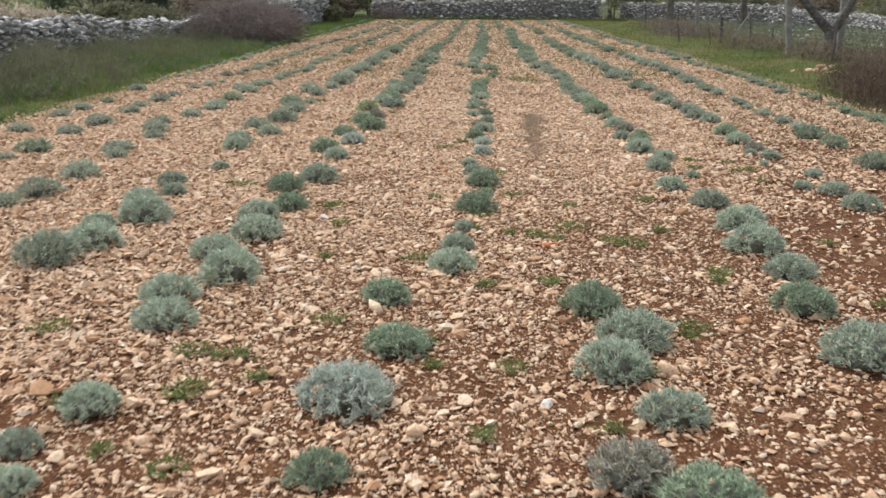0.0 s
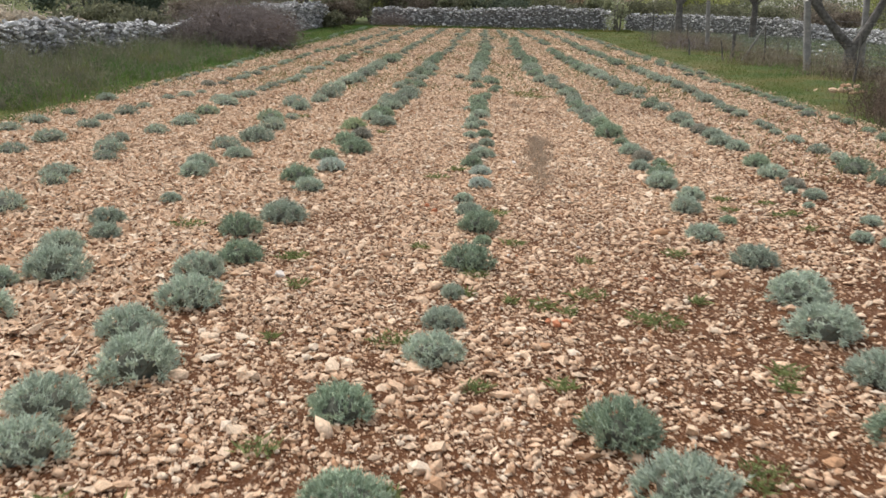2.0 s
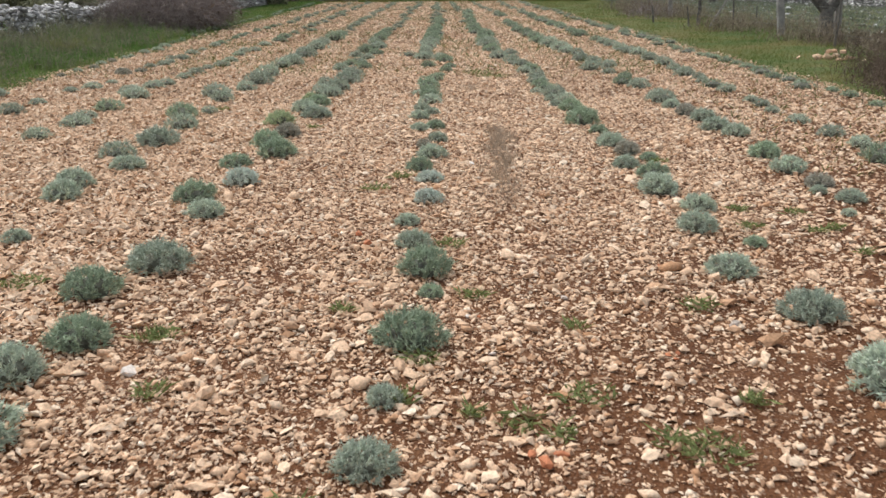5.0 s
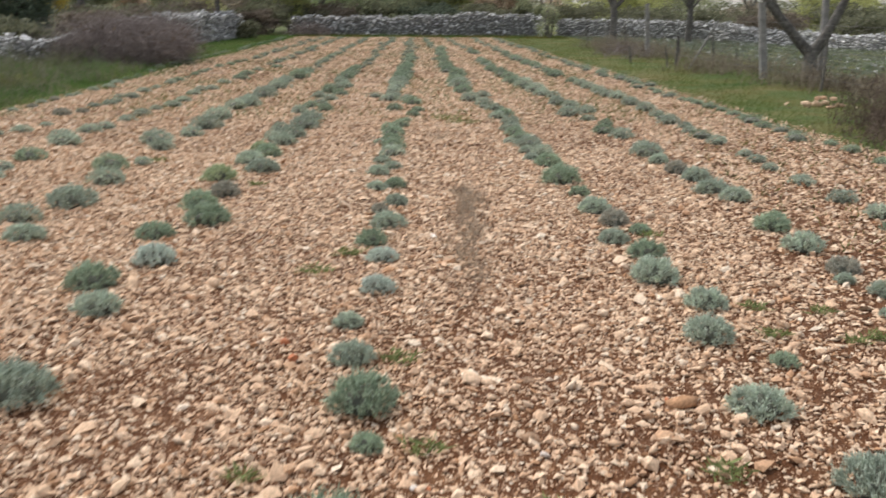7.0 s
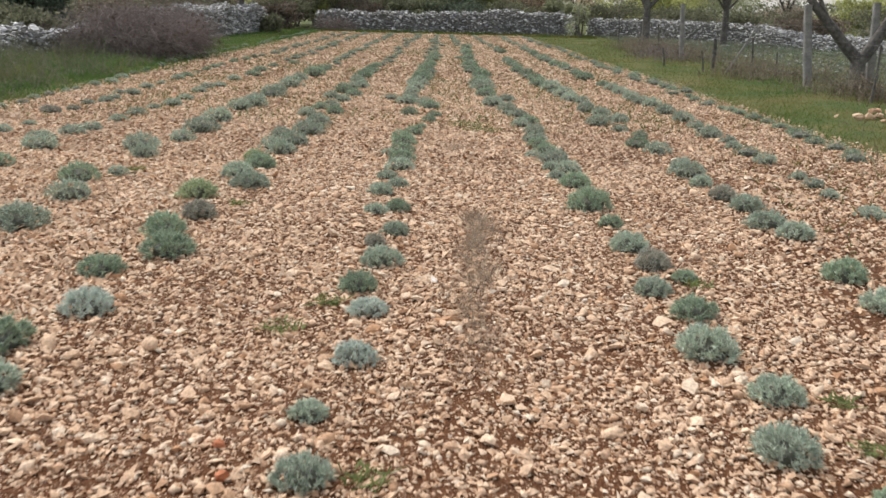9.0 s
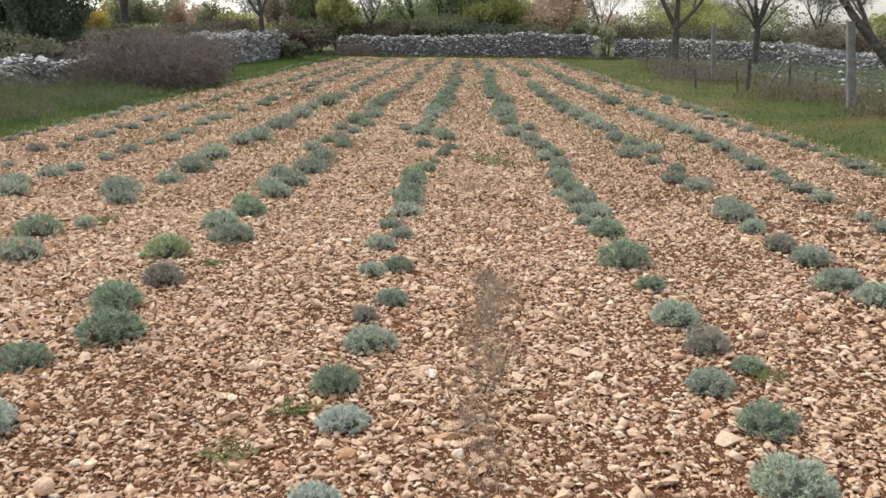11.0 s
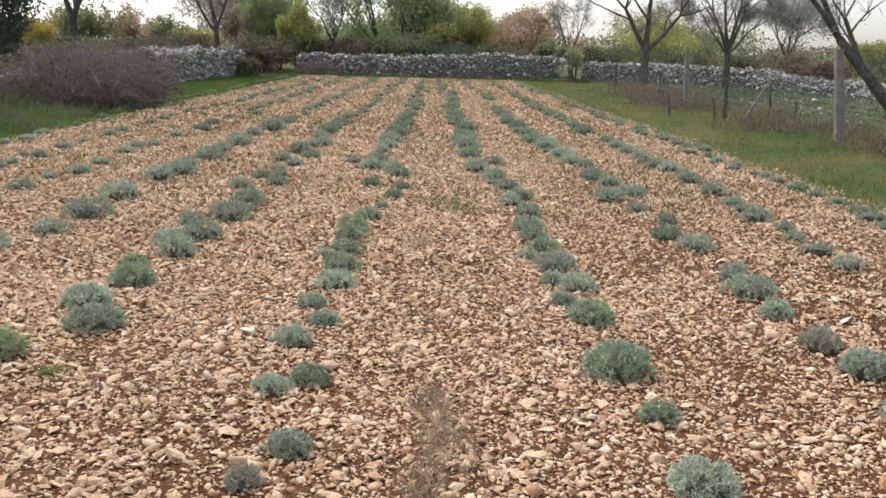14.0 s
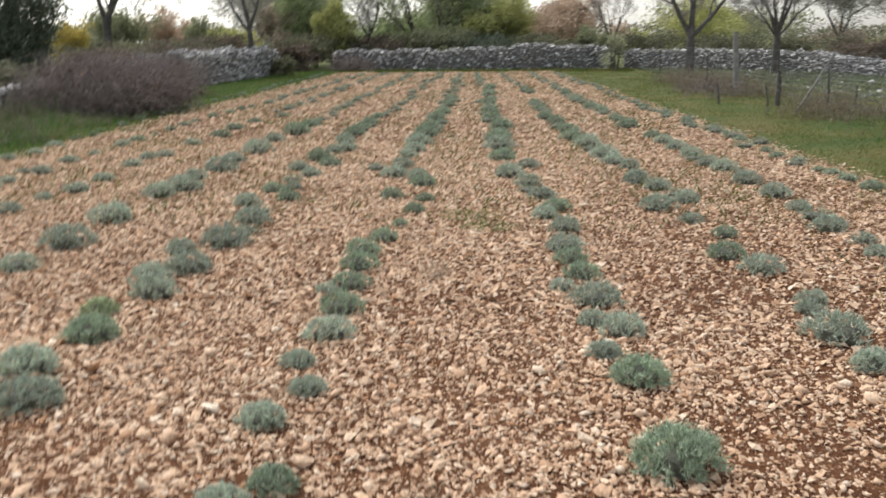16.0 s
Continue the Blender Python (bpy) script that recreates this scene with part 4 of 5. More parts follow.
def grow(start, way, length, radius, depth, spread, paths, ends, lift=0.12):
    """A limb that bends, thins and forks; twigs end in ends."""
    p, w = np.array(start, float), np.array(way, float)
    path = [(p.copy(), radius)]
    bits = 4 if depth > 1 else 2
    for i in range(bits):
        w = w + rng.normal(0, 0.13 if depth < 3 else 0.07, 3) + np.array([0, 0, lift * 0.5])
        w /= np.linalg.norm(w)
        p = p + w * length / bits
        r = radius * (1 - 0.42 * (i + 1) / bits)
        path.append((p.copy(), r))
        if depth > 0 and i >= bits // 2 - 1 and rng.uniform() < (0.75 if depth > 1 else 0.9):
            side = w + rng.normal(0, spread, 3)
            side /= np.linalg.norm(side)
            grow(p, side, length * rng.uniform(0.5, 0.75), r * 0.6, depth - 1, spread, paths, ends, lift)
    paths.append((depth, path))
    if depth > 0:
        for _ in range(2):
            side = w + rng.normal(0, spread * 0.7, 3)
            side /= np.linalg.norm(side)
            grow(p, side, length * rng.uniform(0.6, 0.8), r * 0.8, depth - 1, spread, paths, ends, lift)
    else:
        ends.append(p)


def limbed(name, label, at, limbs, depth, spread, leaf="", leaves=0, leaf_size=0.09, lift=0.12, haze=0.3, category="tree", size=1.0, sprays=9):
    """A tree from its first limbs: each a start, a way, a length and a radius."""
    tree = thing(name, at, label, category, size=size)
    paths, ends = [], []
    start, way, length, radius = limbs[0]
    if abs(way[0]) < 0.05 and len(limbs) > 1:
        # a clean bole below the first fork
        bole = [(np.array(start) + np.array(way) * length * h + np.array([0.02, 0.03, 0]) * math.sin(4 * h + at[0]) * h, radius * (1.25 if h == 0 else 1 - 0.3 * h)) for h in (0, 0.12, 0.4, 0.7, 1.0)]
        paths.append((depth, bole))
        limbs = limbs[1:]
        if len(limbs) == 2 and depth > 3:
            limbs = limbs + [(tuple(bole[-2][0]), (0.05, 0.15, 1), limbs[0][2] * 0.95, limbs[0][3] * 0.9)]
    for start, way, length, radius in limbs:
        way = np.array(way, float)
        grow(start, way / np.linalg.norm(way), length, radius, depth, spread, paths, ends, lift)
    thick = [p for d, p in paths if d >= depth - 1]
    thin = [p for d, p in paths if d < depth - 1]
    part("trunk", mesh_of("trunk", *tubes(thick, 7), True), BARK, tree)
    if thin:
        tagged(part("twig_mass", mesh_of("twig_mass", *tubes(thin, 3)), TWIG, tree), kind="stuff")
    ends = np.array(ends)
    root = np.repeat(ends, sprays, 0) + rng.normal(0, 0.07, (sprays * len(ends), 3))
    reach = rng.normal(0, 0.2, root.shape) + np.array([0, 0, 0.08])
    tagged(part("twig_spray", mesh_of("twig_spray", *slivers(root, root + reach, 0.007)), TWIG, tree), kind="stuff")
    if leaves:
        k = rng.integers(0, len(ends), leaves)
        root = ends[k] + rng.normal(0, haze, (leaves, 3))
        tip = root + rng.normal(0, 1, (leaves, 3)) * leaf_size
        v, f = slivers(root, tip, leaf_size * 0.6)
        part("crown", mesh_of("crown", v, f), LEAVES[leaf], tree)
    return tree


def round_tree(name, label, at, height, width, leaf, leaves, leaf_size=0.12, trunk=0.12, low=0.15, category="tree"):
    """A leafy tree or shrub whose crown is many leaves round the twig ends of its limbs."""
    tree = thing(name, at, label, category)
    paths, ends = [], []
    stems = 4 if low < 0.2 else 1
    marks = [0]
    for i in range(stems):
        a = rng.uniform(0, 6.28)
        way = np.array([0.35 * math.cos(a) * (stems > 1), 0.35 * math.sin(a) * (stems > 1), 1.0])
        grow((0.1 * math.cos(a) * (stems > 1), 0.1 * math.sin(a) * (stems > 1), -0.05), way / np.linalg.norm(way), height * 0.42, trunk / (1.6 if stems > 1 else 1), 3, 0.55, paths, ends, 0.05)
        marks.append(len(paths))
    allp = np.concatenate([[q for q, _ in p] for _, p in paths])
    ends = np.array(ends)
    zs = height / max(ends[:, 2].max(), 0.1) * 0.92
    ws = width * 0.5 / max(np.percentile(np.abs(ends[:, :2]), 92), 0.1)
    scale = np.array([ws, ws, zs])
    paths = [(d, [(q * scale, r) for q, r in p]) for d, p in paths]
    ends = ends * scale
    for a, b in zip(marks, marks[1:]):
        kind = "trunk" if stems == 1 else "stem"
        part(kind, mesh_of(kind, *tubes([p for d, p in paths[a:b] if d >= 2], 5), True), BARK, tree)
    tagged(part("twig_mass", mesh_of("twig_mass", *tubes([p for d, p in paths if d < 2], 3)), TWIG, tree), kind="stuff")
    lumps = ends[rng.integers(0, len(ends), 70)]
    k = rng.integers(0, 70, leaves)
    root = lumps[k] + rng.normal(0, 1, (leaves, 3)).clip(-1.6, 1.6) * np.array([width, width, height * 0.8]) * 0.075
    fill = rng.uniform(0, 1, leaves) < 0.25
    root[fill] = (allp[rng.integers(0, len(allp), fill.sum())] * scale) + rng.normal(0, 0.12, (fill.sum(), 3))
    root[:, 2] = np.abs(root[:, 2]) + 0.05
    tip = root + rng.normal(0, 1, (leaves, 3)) * leaf_size
    tip[:, 2] = np.maximum(tip[:, 2], 0.02)
    v, f = slivers(root, tip, leaf_size * 0.6)
    part("crown", mesh_of("crown", v, f), LEAVES[leaf], tree)
    return tree


# the fruit trees along the fence, almost bare
limbed("bare_tree", "dark forked bare tree beside the wire fence", (7.75, 25.9, 0), [((0, 0, -0.1), (0.0, 0, 1), 0.8, 0.2), ((-0.05, 0, 0.6), (-0.85, 0.05, 0.8), 1.7, 0.13), ((0.05, 0, 0.6), (0.6, -0.1, 1), 1.6, 0.13)], 3, 0.4, "olive", 120, 0.06, lift=0.2)
limbed("bare_tree", "grey spreading bare tree before the far wall", (6.55, 46.6, 0), [((0, 0, -0.1), (0.0, 0, 1), 1.9, 0.19), ((0, 0, 1.5), (-0.62, 0, 1), 1.9, 0.11), ((0, 0, 1.55), (0.8, 0, 0.85), 1.9, 0.10), ((0, 0, 1.75), (0.05, 0.2, 1), 2.0, 0.12)], 4, 0.5, "lime", 350, 0.05, lift=0.1)
limbed("bare_tree", "slender bare tree with fine grey twigs", (10.95, 51.5, 0), [((0, 0, -0.1), (0.0, 0, 1), 1.85, 0.19), ((0, 0, 1.6), (-0.42, 0, 1), 1.8, 0.09), ((0, 0, 1.65), (0.42, 0, 1), 1.8, 0.09), ((0, 0, 1.7), (-0.1, 0.2, 1), 2.0, 0.09), ((0, 0, 1.7), (0.15, -0.2, 1), 1.9, 0.09), ((0, 0, 1.5), (0.75, 0, 0.8), 1.3, 0.06), ((0, 0, 1.5), (-0.75, 0, 0.8), 1.3, 0.06)], 4, 0.42)
limbed("bare_tree", "tall grey half-bare tree behind the western wall", (-11.95, 52.2, 0), [((0, 0, -0.1), (-0.03, 0, 1), 2.2, 0.14), ((-0.05, 0, 2.0), (-0.25, 0, 1), 1.9, 0.1), ((-0.05, 0, 1.8), (-0.75, 0, 0.8), 1.9, 0.07), ((-0.05, 0, 2.0), (0.4, 0, 1), 1.7, 0.07)], 4, 0.5, "grey", 6500, 0.06, size=1.06, sprays=14)
limbed("bare_tree", "small grey bare tree by the gap in the wall", (4.8, 60.5, 0), [((0, 0, -0.1), (0, 0, 1), 1.5, 0.07), ((0, 0, 1.2), (-0.25, 0, 1), 1.2, 0.05), ((0, 0, 1.2), (0.28, 0, 1), 1.2, 0.05)], 4, 0.3, sprays=2)
limbed("leafy_tree", "thin-leaved tree rising behind the wall", (-19.9, 55, 0), [((0, 0, -0.1), (0, 0, 1), 2.4, 0.22), ((0, 0, 2.1), (-0.45, 0, 1), 1.8, 0.12), ((0, 0, 2.1), (0.5, 0, 1), 1.8, 0.12)], 4, 0.5, "olive", 13000, 0.07, haze=0.34, size=1.2, sprays=16)
limbed("leafy_tree", "light grey-green tree with thin crown", (-8.55, 64, 0), [((0, 0, -0.1), (0, 0, 1), 2.0, 0.13), ((0, 0, 1.7), (-0.5, 0, 1), 1.5, 0.08), ((0, 0, 1.7), (0.45, 0, 1), 1.5, 0.08)], 4, 0.45, "grey", 4500, 0.07, sprays=4)
limbed("leafy_tree", "broad many-stemmed green tree behind the wall", (-5.3, 65, 0), [((0, 0, -0.1), (-0.25, 0, 1), 2.1, 0.14), ((0.1, 0, -0.1), (0.35, 0, 1), 2.1, 0.14), ((0, 0, 0.6), (0.75, 0.2, 0.8), 1.8, 0.1)], 4, 0.5, "green", 10500, 0.085, haze=0.24, size=1.22, sprays=3)
limbed("leafy_tree", "purplish grey twiggy tree beyond the eastern wall", (17.7, 65, 0), [((0, 0, -0.1), (0, 0, 1), 2.0, 0.14), ((0, 0, 1.7), (-0.55, 0, 1), 1.8, 0.1), ((0, 0, 1.7), (0.5, 0, 1), 1.8, 0.1), ((0, 0, 1.9), (0, 0, 1), 2.0, 0.1)], 4, 0.42, "grey", 11000, 0.08, haze=0.4, size=0.8, sprays=3)


def ivy_column(x, y, height):
    """A trunk wrapped in ivy that widens upwards."""
    tree = thing("ivy_tree", (x, y, 0), "dark ivy-clad tree behind the western wall", "tree")
    part("trunk", mesh_of("trunk", *tubes([[((0, 0, -0.1), 0.3), ((0.03, 0, 1.5), 0.26), ((0, 0.03, 3), 0.22), ((0, 0, height * 0.9), 0.1)]], 8), True), BARK, tree)
    n = 16000
    z = 0.2 + (height - 0.2) * rng.uniform(0, 1, n)
    a = rng.uniform(0, 6.28, n)
    wide = 1.62 * (0.42 + 0.16 * np.minimum(z, 3)) * (1 + 0.14 * np.sin(3 * z + 2 * a) + 0.1 * np.sin(5 * a)) * np.minimum(1, (height + 0.2 - z) * 1.5)
    r = wide * rng.uniform(0.55, 1.05, n)
    root = np.stack([r * np.cos(a), r * np.sin(a), z], 1)
    v, f = blades(root, root + rng.normal(0, 0.075, (n, 3)), 0.045)
    part("ivy", mesh_of("ivy", v, f), LEAVES["dark"], tree)


ivy_column(-15.35, 38, 4.9)

BACKGROUND = [
    ("shrub", "tall dark green thicket behind the western wall", -17.6, 38.5, 2.9, 2.4, "dark", 3000, 0.1),
    ("shrub", "low brown thicket behind the western wall", -16.2, 42, 0.75, 3.4, "brown", 2600, 0.1),
    ("shrub", "low dark green thicket behind the western wall", -14.2, 33, 0.9, 3.0, "thicket", 2600, 0.1),
    ("shrub", "brown-olive thicket behind the western wall", -14.6, 25, 1.0, 3.2, "brown", 2600, 0.1),
    ("shrub", "olive thicket behind the western wall", -14.0, 18, 1.1, 3.0, "olive", 2600, 0.1),
    ("shrub", "small tree with bright yellow autumn leaves", -19.65, 50, 1.95, 1.6, "yellow", 1000, 0.1),
    ("shrub", "olive shrub behind the wall", -21.6, 60, 2.7, 2.6, "olive", 2600, 0.1),
    ("shrub", "rust-brown autumn shrub behind the wall", -19.4, 62, 2.7, 2.6, "rust", 2200, 0.1),
    ("shrub", "dull yellow-green shrub behind the wall", -16.9, 60, 2.2, 1.7, "olive", 1800, 0.1),
    ("shrub", "bright yellow-green low shrub behind the wall", -14.8, 58, 1.8, 1.9, "lime", 2000, 0.1),
    ("shrub", "grey half-bare thicket behind the wall", -16.2, 68, 4.7, 4.4, "grey", 3600, 0.1),
    ("shrub", "dull green thicket behind the wall", -14.2, 71, 5.0, 5.2, "olive", 3800, 0.1),
    ("leafy_tree", "dull green tree mass behind the northern wall", -8.6, 71, 2.7, 5.0, "green", 5200, 0.1),
    ("leafy_tree", "olive tree mass behind the northern wall", -4.0, 72, 3.0, 5.0, "olive", 5200, 0.1),
    ("leafy_tree", "brown-olive tree mass behind the northern wall", 0.6, 72, 2.7, 5.0, "olive", 4200, 0.1),
    ("shrub", "brown half-bare thicket behind the wall", -14.0, 66, 3.1, 2.8, "brown", 3000, 0.1),
    ("leafy_tree", "rounded dull green tree behind the wall's corner", -11.9, 65, 3.9, 2.5, "green", 3400, 0.1),
    ("shrub", "olive thicket at the wall's corner", -12.0, 60.5, 1.5, 2.4, "thicket", 2400, 0.1),
    ("shrub", "dark brown thicket in the gap between the walls", -11.2, 57.6, 1.05, 1.7, "twiggy", 1800, 0.1),
    ("shrub", "low olive shrub before the western wall", -10.75, 52.6, 0.62, 1.0, "thicket", 900, 0.1),
    ("leafy_tree", "tall yellow-green tree at the wall's corner", -10.3, 62.5, 3.1, 1.7, "lime", 3400, 0.1),
    ("leafy_tree", "green tree behind the northern wall", -4.3, 67, 3.6, 3.2, "green", 4200, 0.1),
    ("leafy_tree", "bright green rounded tree behind the wall", -1.4, 65, 3.3, 3.5, "lime", 4600, 0.1),
    ("leafy_tree", "low olive shrub belt behind the northern wall", -3.4, 63, 1.9, 4.2, "olive", 3600, 0.1),
    ("leafy_tree", "rust-brown rounded tree behind the wall", 2.25, 66, 3.3, 3.8, "rust", 4200, 0.1),
    ("shrub", "dark shrub at the end of the wall", 4.1, 62, 1.7, 1.4, "olive", 1400, 0.1),
    ("shrub", "sparse greenish sapling beside the wall's end", 4.7, 56.5, 1.5, 0.9, "olive", 150, 0.1),
    ("leafy_tree", "yellow-green tree beyond the wall", 9.6, 69, 3.1, 6.0, "lime", 5200, 0.1),
    ("leafy_tree", "olive tree beyond the wall", 15.2, 78, 2.7, 5.2, "olive", 3600, 0.1),
    ("shrub", "dull brown shrub beyond the eastern wall", 18.6, 66, 1.7, 3.2, "brown", 2200, 0.1),
    ("shrub", "dull yellow-green shrub beyond the eastern wall", 22.4, 64, 2.0, 3.6, "lime", 3000, 0.1),
    ("shrub", "olive shrub beyond the eastern wall", 27, 60, 2.2, 4.6, "olive", 3200, 0.1),
]
# the unbroken undergrowth behind the walls
for x, y, height, width, leaf in (
    (-13.6, 40, 1.0, 2.4, "twiggy"), (-14.2, 43.5, 1.2, 2.6, "thicket"), (-13.9, 47, 1.3, 2.6, "twiggy"), (-14.6, 50.5, 1.5, 3.0, "thicket"), (-14.0, 54.5, 1.5, 2.8, "twiggy"), (-17.6, 46, 1.1, 3.4, "thicket"), (-18.2, 54, 1.2, 3.6, "twiggy"), (-21.5, 52, 1.3, 4.0, "thicket"),
    (-9.2, 62.5, 1.5, 2.6, "thicket"), (-7.0, 62.2, 1.5, 2.8, "twiggy"), (-4.6, 61.6, 1.5, 2.8, "thicket"), (-2.0, 61.8, 1.5, 2.8, "dark"), (0.6, 62, 1.5, 2.8, "thicket"),
    (6.8, 64, 1.5, 3.0, "thicket"), (9.5, 62, 1.35, 3.0, "thicket"), (12.2, 60, 1.3, 3.0, "thicket"), (14.8, 58, 1.25, 3.0, "thicket"), (16.8, 54, 1.1, 3.0, "twiggy"), (18.4, 50, 1.0, 3.0, "thicket"), (20.5, 55, 1.5, 3.4, "thicket"),
):
    BACKGROUND.append(("shrub", {"twiggy": "dull brown half-bare thicket behind the wall", "thicket": "dull olive thicket behind the wall", "dark": "dark green thicket behind the wall"}[leaf], x, y, height, width, leaf, 1000, 0.1))
for name, label, x, y, height, width, leaf, leaves, low in BACKGROUND:
    round_tree(name, label, (x, y, 0), height * 1.3, width * 1.2, leaf, int(leaves * 2.7), 0.085, 0.1, low, "tree" if "tree" in name else "shrub")


def far_woods():
    """A low wooded rise on the horizon."""
    n = 70000
    x = rng.uniform(-150, 170, n)
    y = rng.uniform(95, 135, n)
    top = 2.7 + 0.9 * np.sin(x * 0.09) + 0.6 * np.sin(x * 0.31 + 1)
    z = rng.uniform(0, 1, n) ** 0.8 * top
    root = np.stack([x, y, z], 1)
    v, f = blades(root, root + rng.normal(0, 0.17, (n, 3)), 0.13)
    tagged(part("far_woods", mesh_of("far_woods", v, f), LEAVES["thicket"]), "distant dull green woodland along the horizon", "woodland", kind="stuff")


far_woods()


# ---- bramble thicket ----
rng = np.random.default_rng(8)


def bramble(at, size, count, label):
    bush = thing("bramble_thicket", at, label, "bush")
    paths = []
    for _ in range(count):
        a = rng.uniform(0, 6.28)
        d = math.sqrt(rng.uniform(0, 1))
        p = np.array([size[0] * d * math.cos(a), size[1] * d * math.sin(a), rng.uniform(0, 0.35) * size[2]])
        w = np.array([rng.normal(0, 0.6), rng.normal(0, 0.6), rng.uniform(0.3, 1.2)])
        room = size[2] * math.sqrt(max(0.08, 1 - d**4 * 0.85)) * rng.uniform(0.7, 1.1) * (0.92 + 0.16 * math.sin(1.9 * p[0] + 1.1 * p[1]) * math.sin(1.3 * p[1] - 0.7))
        path = [(p.copy(), 0.006)]
        bits = 5
        step = room * 0.3
        for i in range(bits):
            w = w / np.linalg.norm(w)
            p = p + w * step
            if p[2] > room:
                w[2] -= 1.1
                p[2] = room
            p[2] = max(p[2], 0.02)
            w = w + rng.normal(0, 0.35, 3) - np.array([0, 0, 0.22])
            path.append((p.copy(), 0.0055 * (1 - 0.14 * i)))
        paths.append(path)
    tagged(part("cane_tangle", mesh_of("cane_tangle", *tubes(paths, 3)), BRAMBLE, bush), kind="stuff")
    n = count // 4
    k = rng.integers(0, count, n)
    root = np.array([paths[i][rng.integers(1, 6)][0] for i in k])
    v, f = blades(root, root + rng.normal(0, 0.06, (n, 3)), 0.03)
    part("dead_leaves", mesh_of("dead_leaves", v, f), RUSTY, bush)
    return bush


bramble((-8.9, 30.0, 0), (1.35, 2.5, 1.25), 4400, "dense purple-brown leafless bramble thicket before the wall")
bramble((-10.2, 35.2, 0), (1.0, 2.9, 1.35), 2000, "dense purple-brown leafless bramble thicket before the wall")
bramble((-8.3, 57.2, 0), (1.15, 0.7, 0.95), 350, "dark leafless bramble tangle in the field's corner")
bramble((5.25, 35.2, 0), (0.8, 1.5, 0.6), 170, "rusty brown dry thicket along the wire fence")


# ---- the fence ----
def fence_post(x, y, height, lean, thick, label):
    post = thing("fence_post", (x, y, 0), label, "post", "fence posts")
    bm = bmesh.new()
    bmesh.ops.create_cube(bm, size=1)
    bmesh.ops.subdivide_edges(bm, edges=[e for e in bm.edges if abs(e.verts[0].co.z - e.verts[1].co.z) > 0.5], cuts=4)
    for v in bm.verts:
        h = v.co.z + 0.5
        v.co = Vector((v.co.x * thick * (1 - 0.12 * h) + rng.normal(0, 0.004), v.co.y * thick * (1 - 0.12 * h) + rng.normal(0, 0.004), -0.1 + h * (height + 0.1)))
    bmesh.ops.bevel(bm, geom=[e for e in bm.edges if abs(e.verts[0].co.z - e.verts[1].co.z) > 0.1], offset=thick * 0.14, segments=1, affect="EDGES")
    part("shaft", bm, POST, post)
    post.rotation_euler = (rng.normal(0, 0.02), lean, 0)
    return post


for x, y, height, lean, thick, label in (
    (6.75, 25.9, 1.68, -0.1, 0.16, "tall weathered grey fence post"),
    (8.05, 26.0, 1.75, -0.02, 0.15, "tall weathered grey fence post beside the tree"),
    (6.1, 36.2, 1.7, -0.06, 0.14, "tall weathered grey fence post"),
    (7.4, 17.5, 1.6, 0.03, 0.15, "tall weathered grey fence post"),
):
    fence_post(x, y, height, lean, thick, label)

for x, y, height, lean, thick, look_of, label in (
    (6.55, 29.6, 0.9, -0.03, 1.0, BARK, "thin crooked wooden stake in the wire fence"),
    (6.12, 31.9, 0.78, 0.02, 2.3, BARK, "short thick dark wooden post in the wire fence"),
    (5.5, 30.2, 0.55, -0.12, 0.9, BARK, "crooked dry stick standing in the grass"),
    (5.8, 38.8, 1.0, -0.04, 1.0, BARK, "thin crooked wooden stake in the wire fence"),
    (5.6, 42, 1.1, 0.06, 1.0, BARK, "thin crooked wooden stake in the wire fence"),
    (5.3, 45.5, 1.3, -0.02, 1.0, BARK, "thin crooked wooden stake in the wire fence"),
    (4.9, 32.4, 0.5, -0.1, 1.1, BARK, "short dark stake standing in the grassy verge"),
    (6.9, 22.8, 1.0, 0.05, 1.0, BARK, "thin crooked wooden stake in the wire fence"),
    (7.42, 30.6, 0.52, 0.03, 1.0, BARK, "thin crooked wooden stake in the wire fence"),
    (5.95, 29.7, 1.42, 0.52, 1.0, POST, "pale weathered pole leaning over the wire fence"),
):
    stick = thing("fence_stick", (x, y, 0), label, "stake", "fence stakes")
    part("stake", mesh_of("stake", *tubes([[((0, 0, -0.05), 0.028 * thick), ((0.01, 0.01, height * 0.5), 0.024 * thick), ((-0.01, 0, height), 0.018 * thick)]], 6), True), look_of, stick)
    stick.rotation_euler = (0, lean, 0)


def fence_wires():
    fence = thing("wire_fence", (0, 0, 0), "sagging rusty wire mesh strung between the posts", "fence")
    line = [(7.4, 17.5), (6.75, 25.9), (6.1, 36.2), (5.3, 45.5)]
    for h in (0.25, 0.5, 0.75, 1.0, 1.25):
        path = []
        for (ax, ay), (bx, by) in zip(line, line[1:]):
            for s in np.linspace(0, 1, 9)[:-1]:
                path.append(((ax + (bx - ax) * s, ay + (by - ay) * s, h - 0.12 * s * (1 - s)), 0.0025))
        path.append(((*line[-1], h), 0.0025))
        part("wire", mesh_of("wire", *tubes([path], 3)), WIRE, fence)
    ups = []
    for (ax, ay), (bx, by) in zip(line, line[1:]):
        for s in np.arange(0.02, 1, 0.022):
            x, y = ax + (bx - ax) * s, ay + (by - ay) * s
            ups.append([((x, y, 0.02), 0.0006), ((x, y, 0.95), 0.0006)])
    tagged(part("wire_netting", mesh_of("wire_netting", *tubes(ups, 3)), WIRE, fence), kind="stuff")


fence_wires()


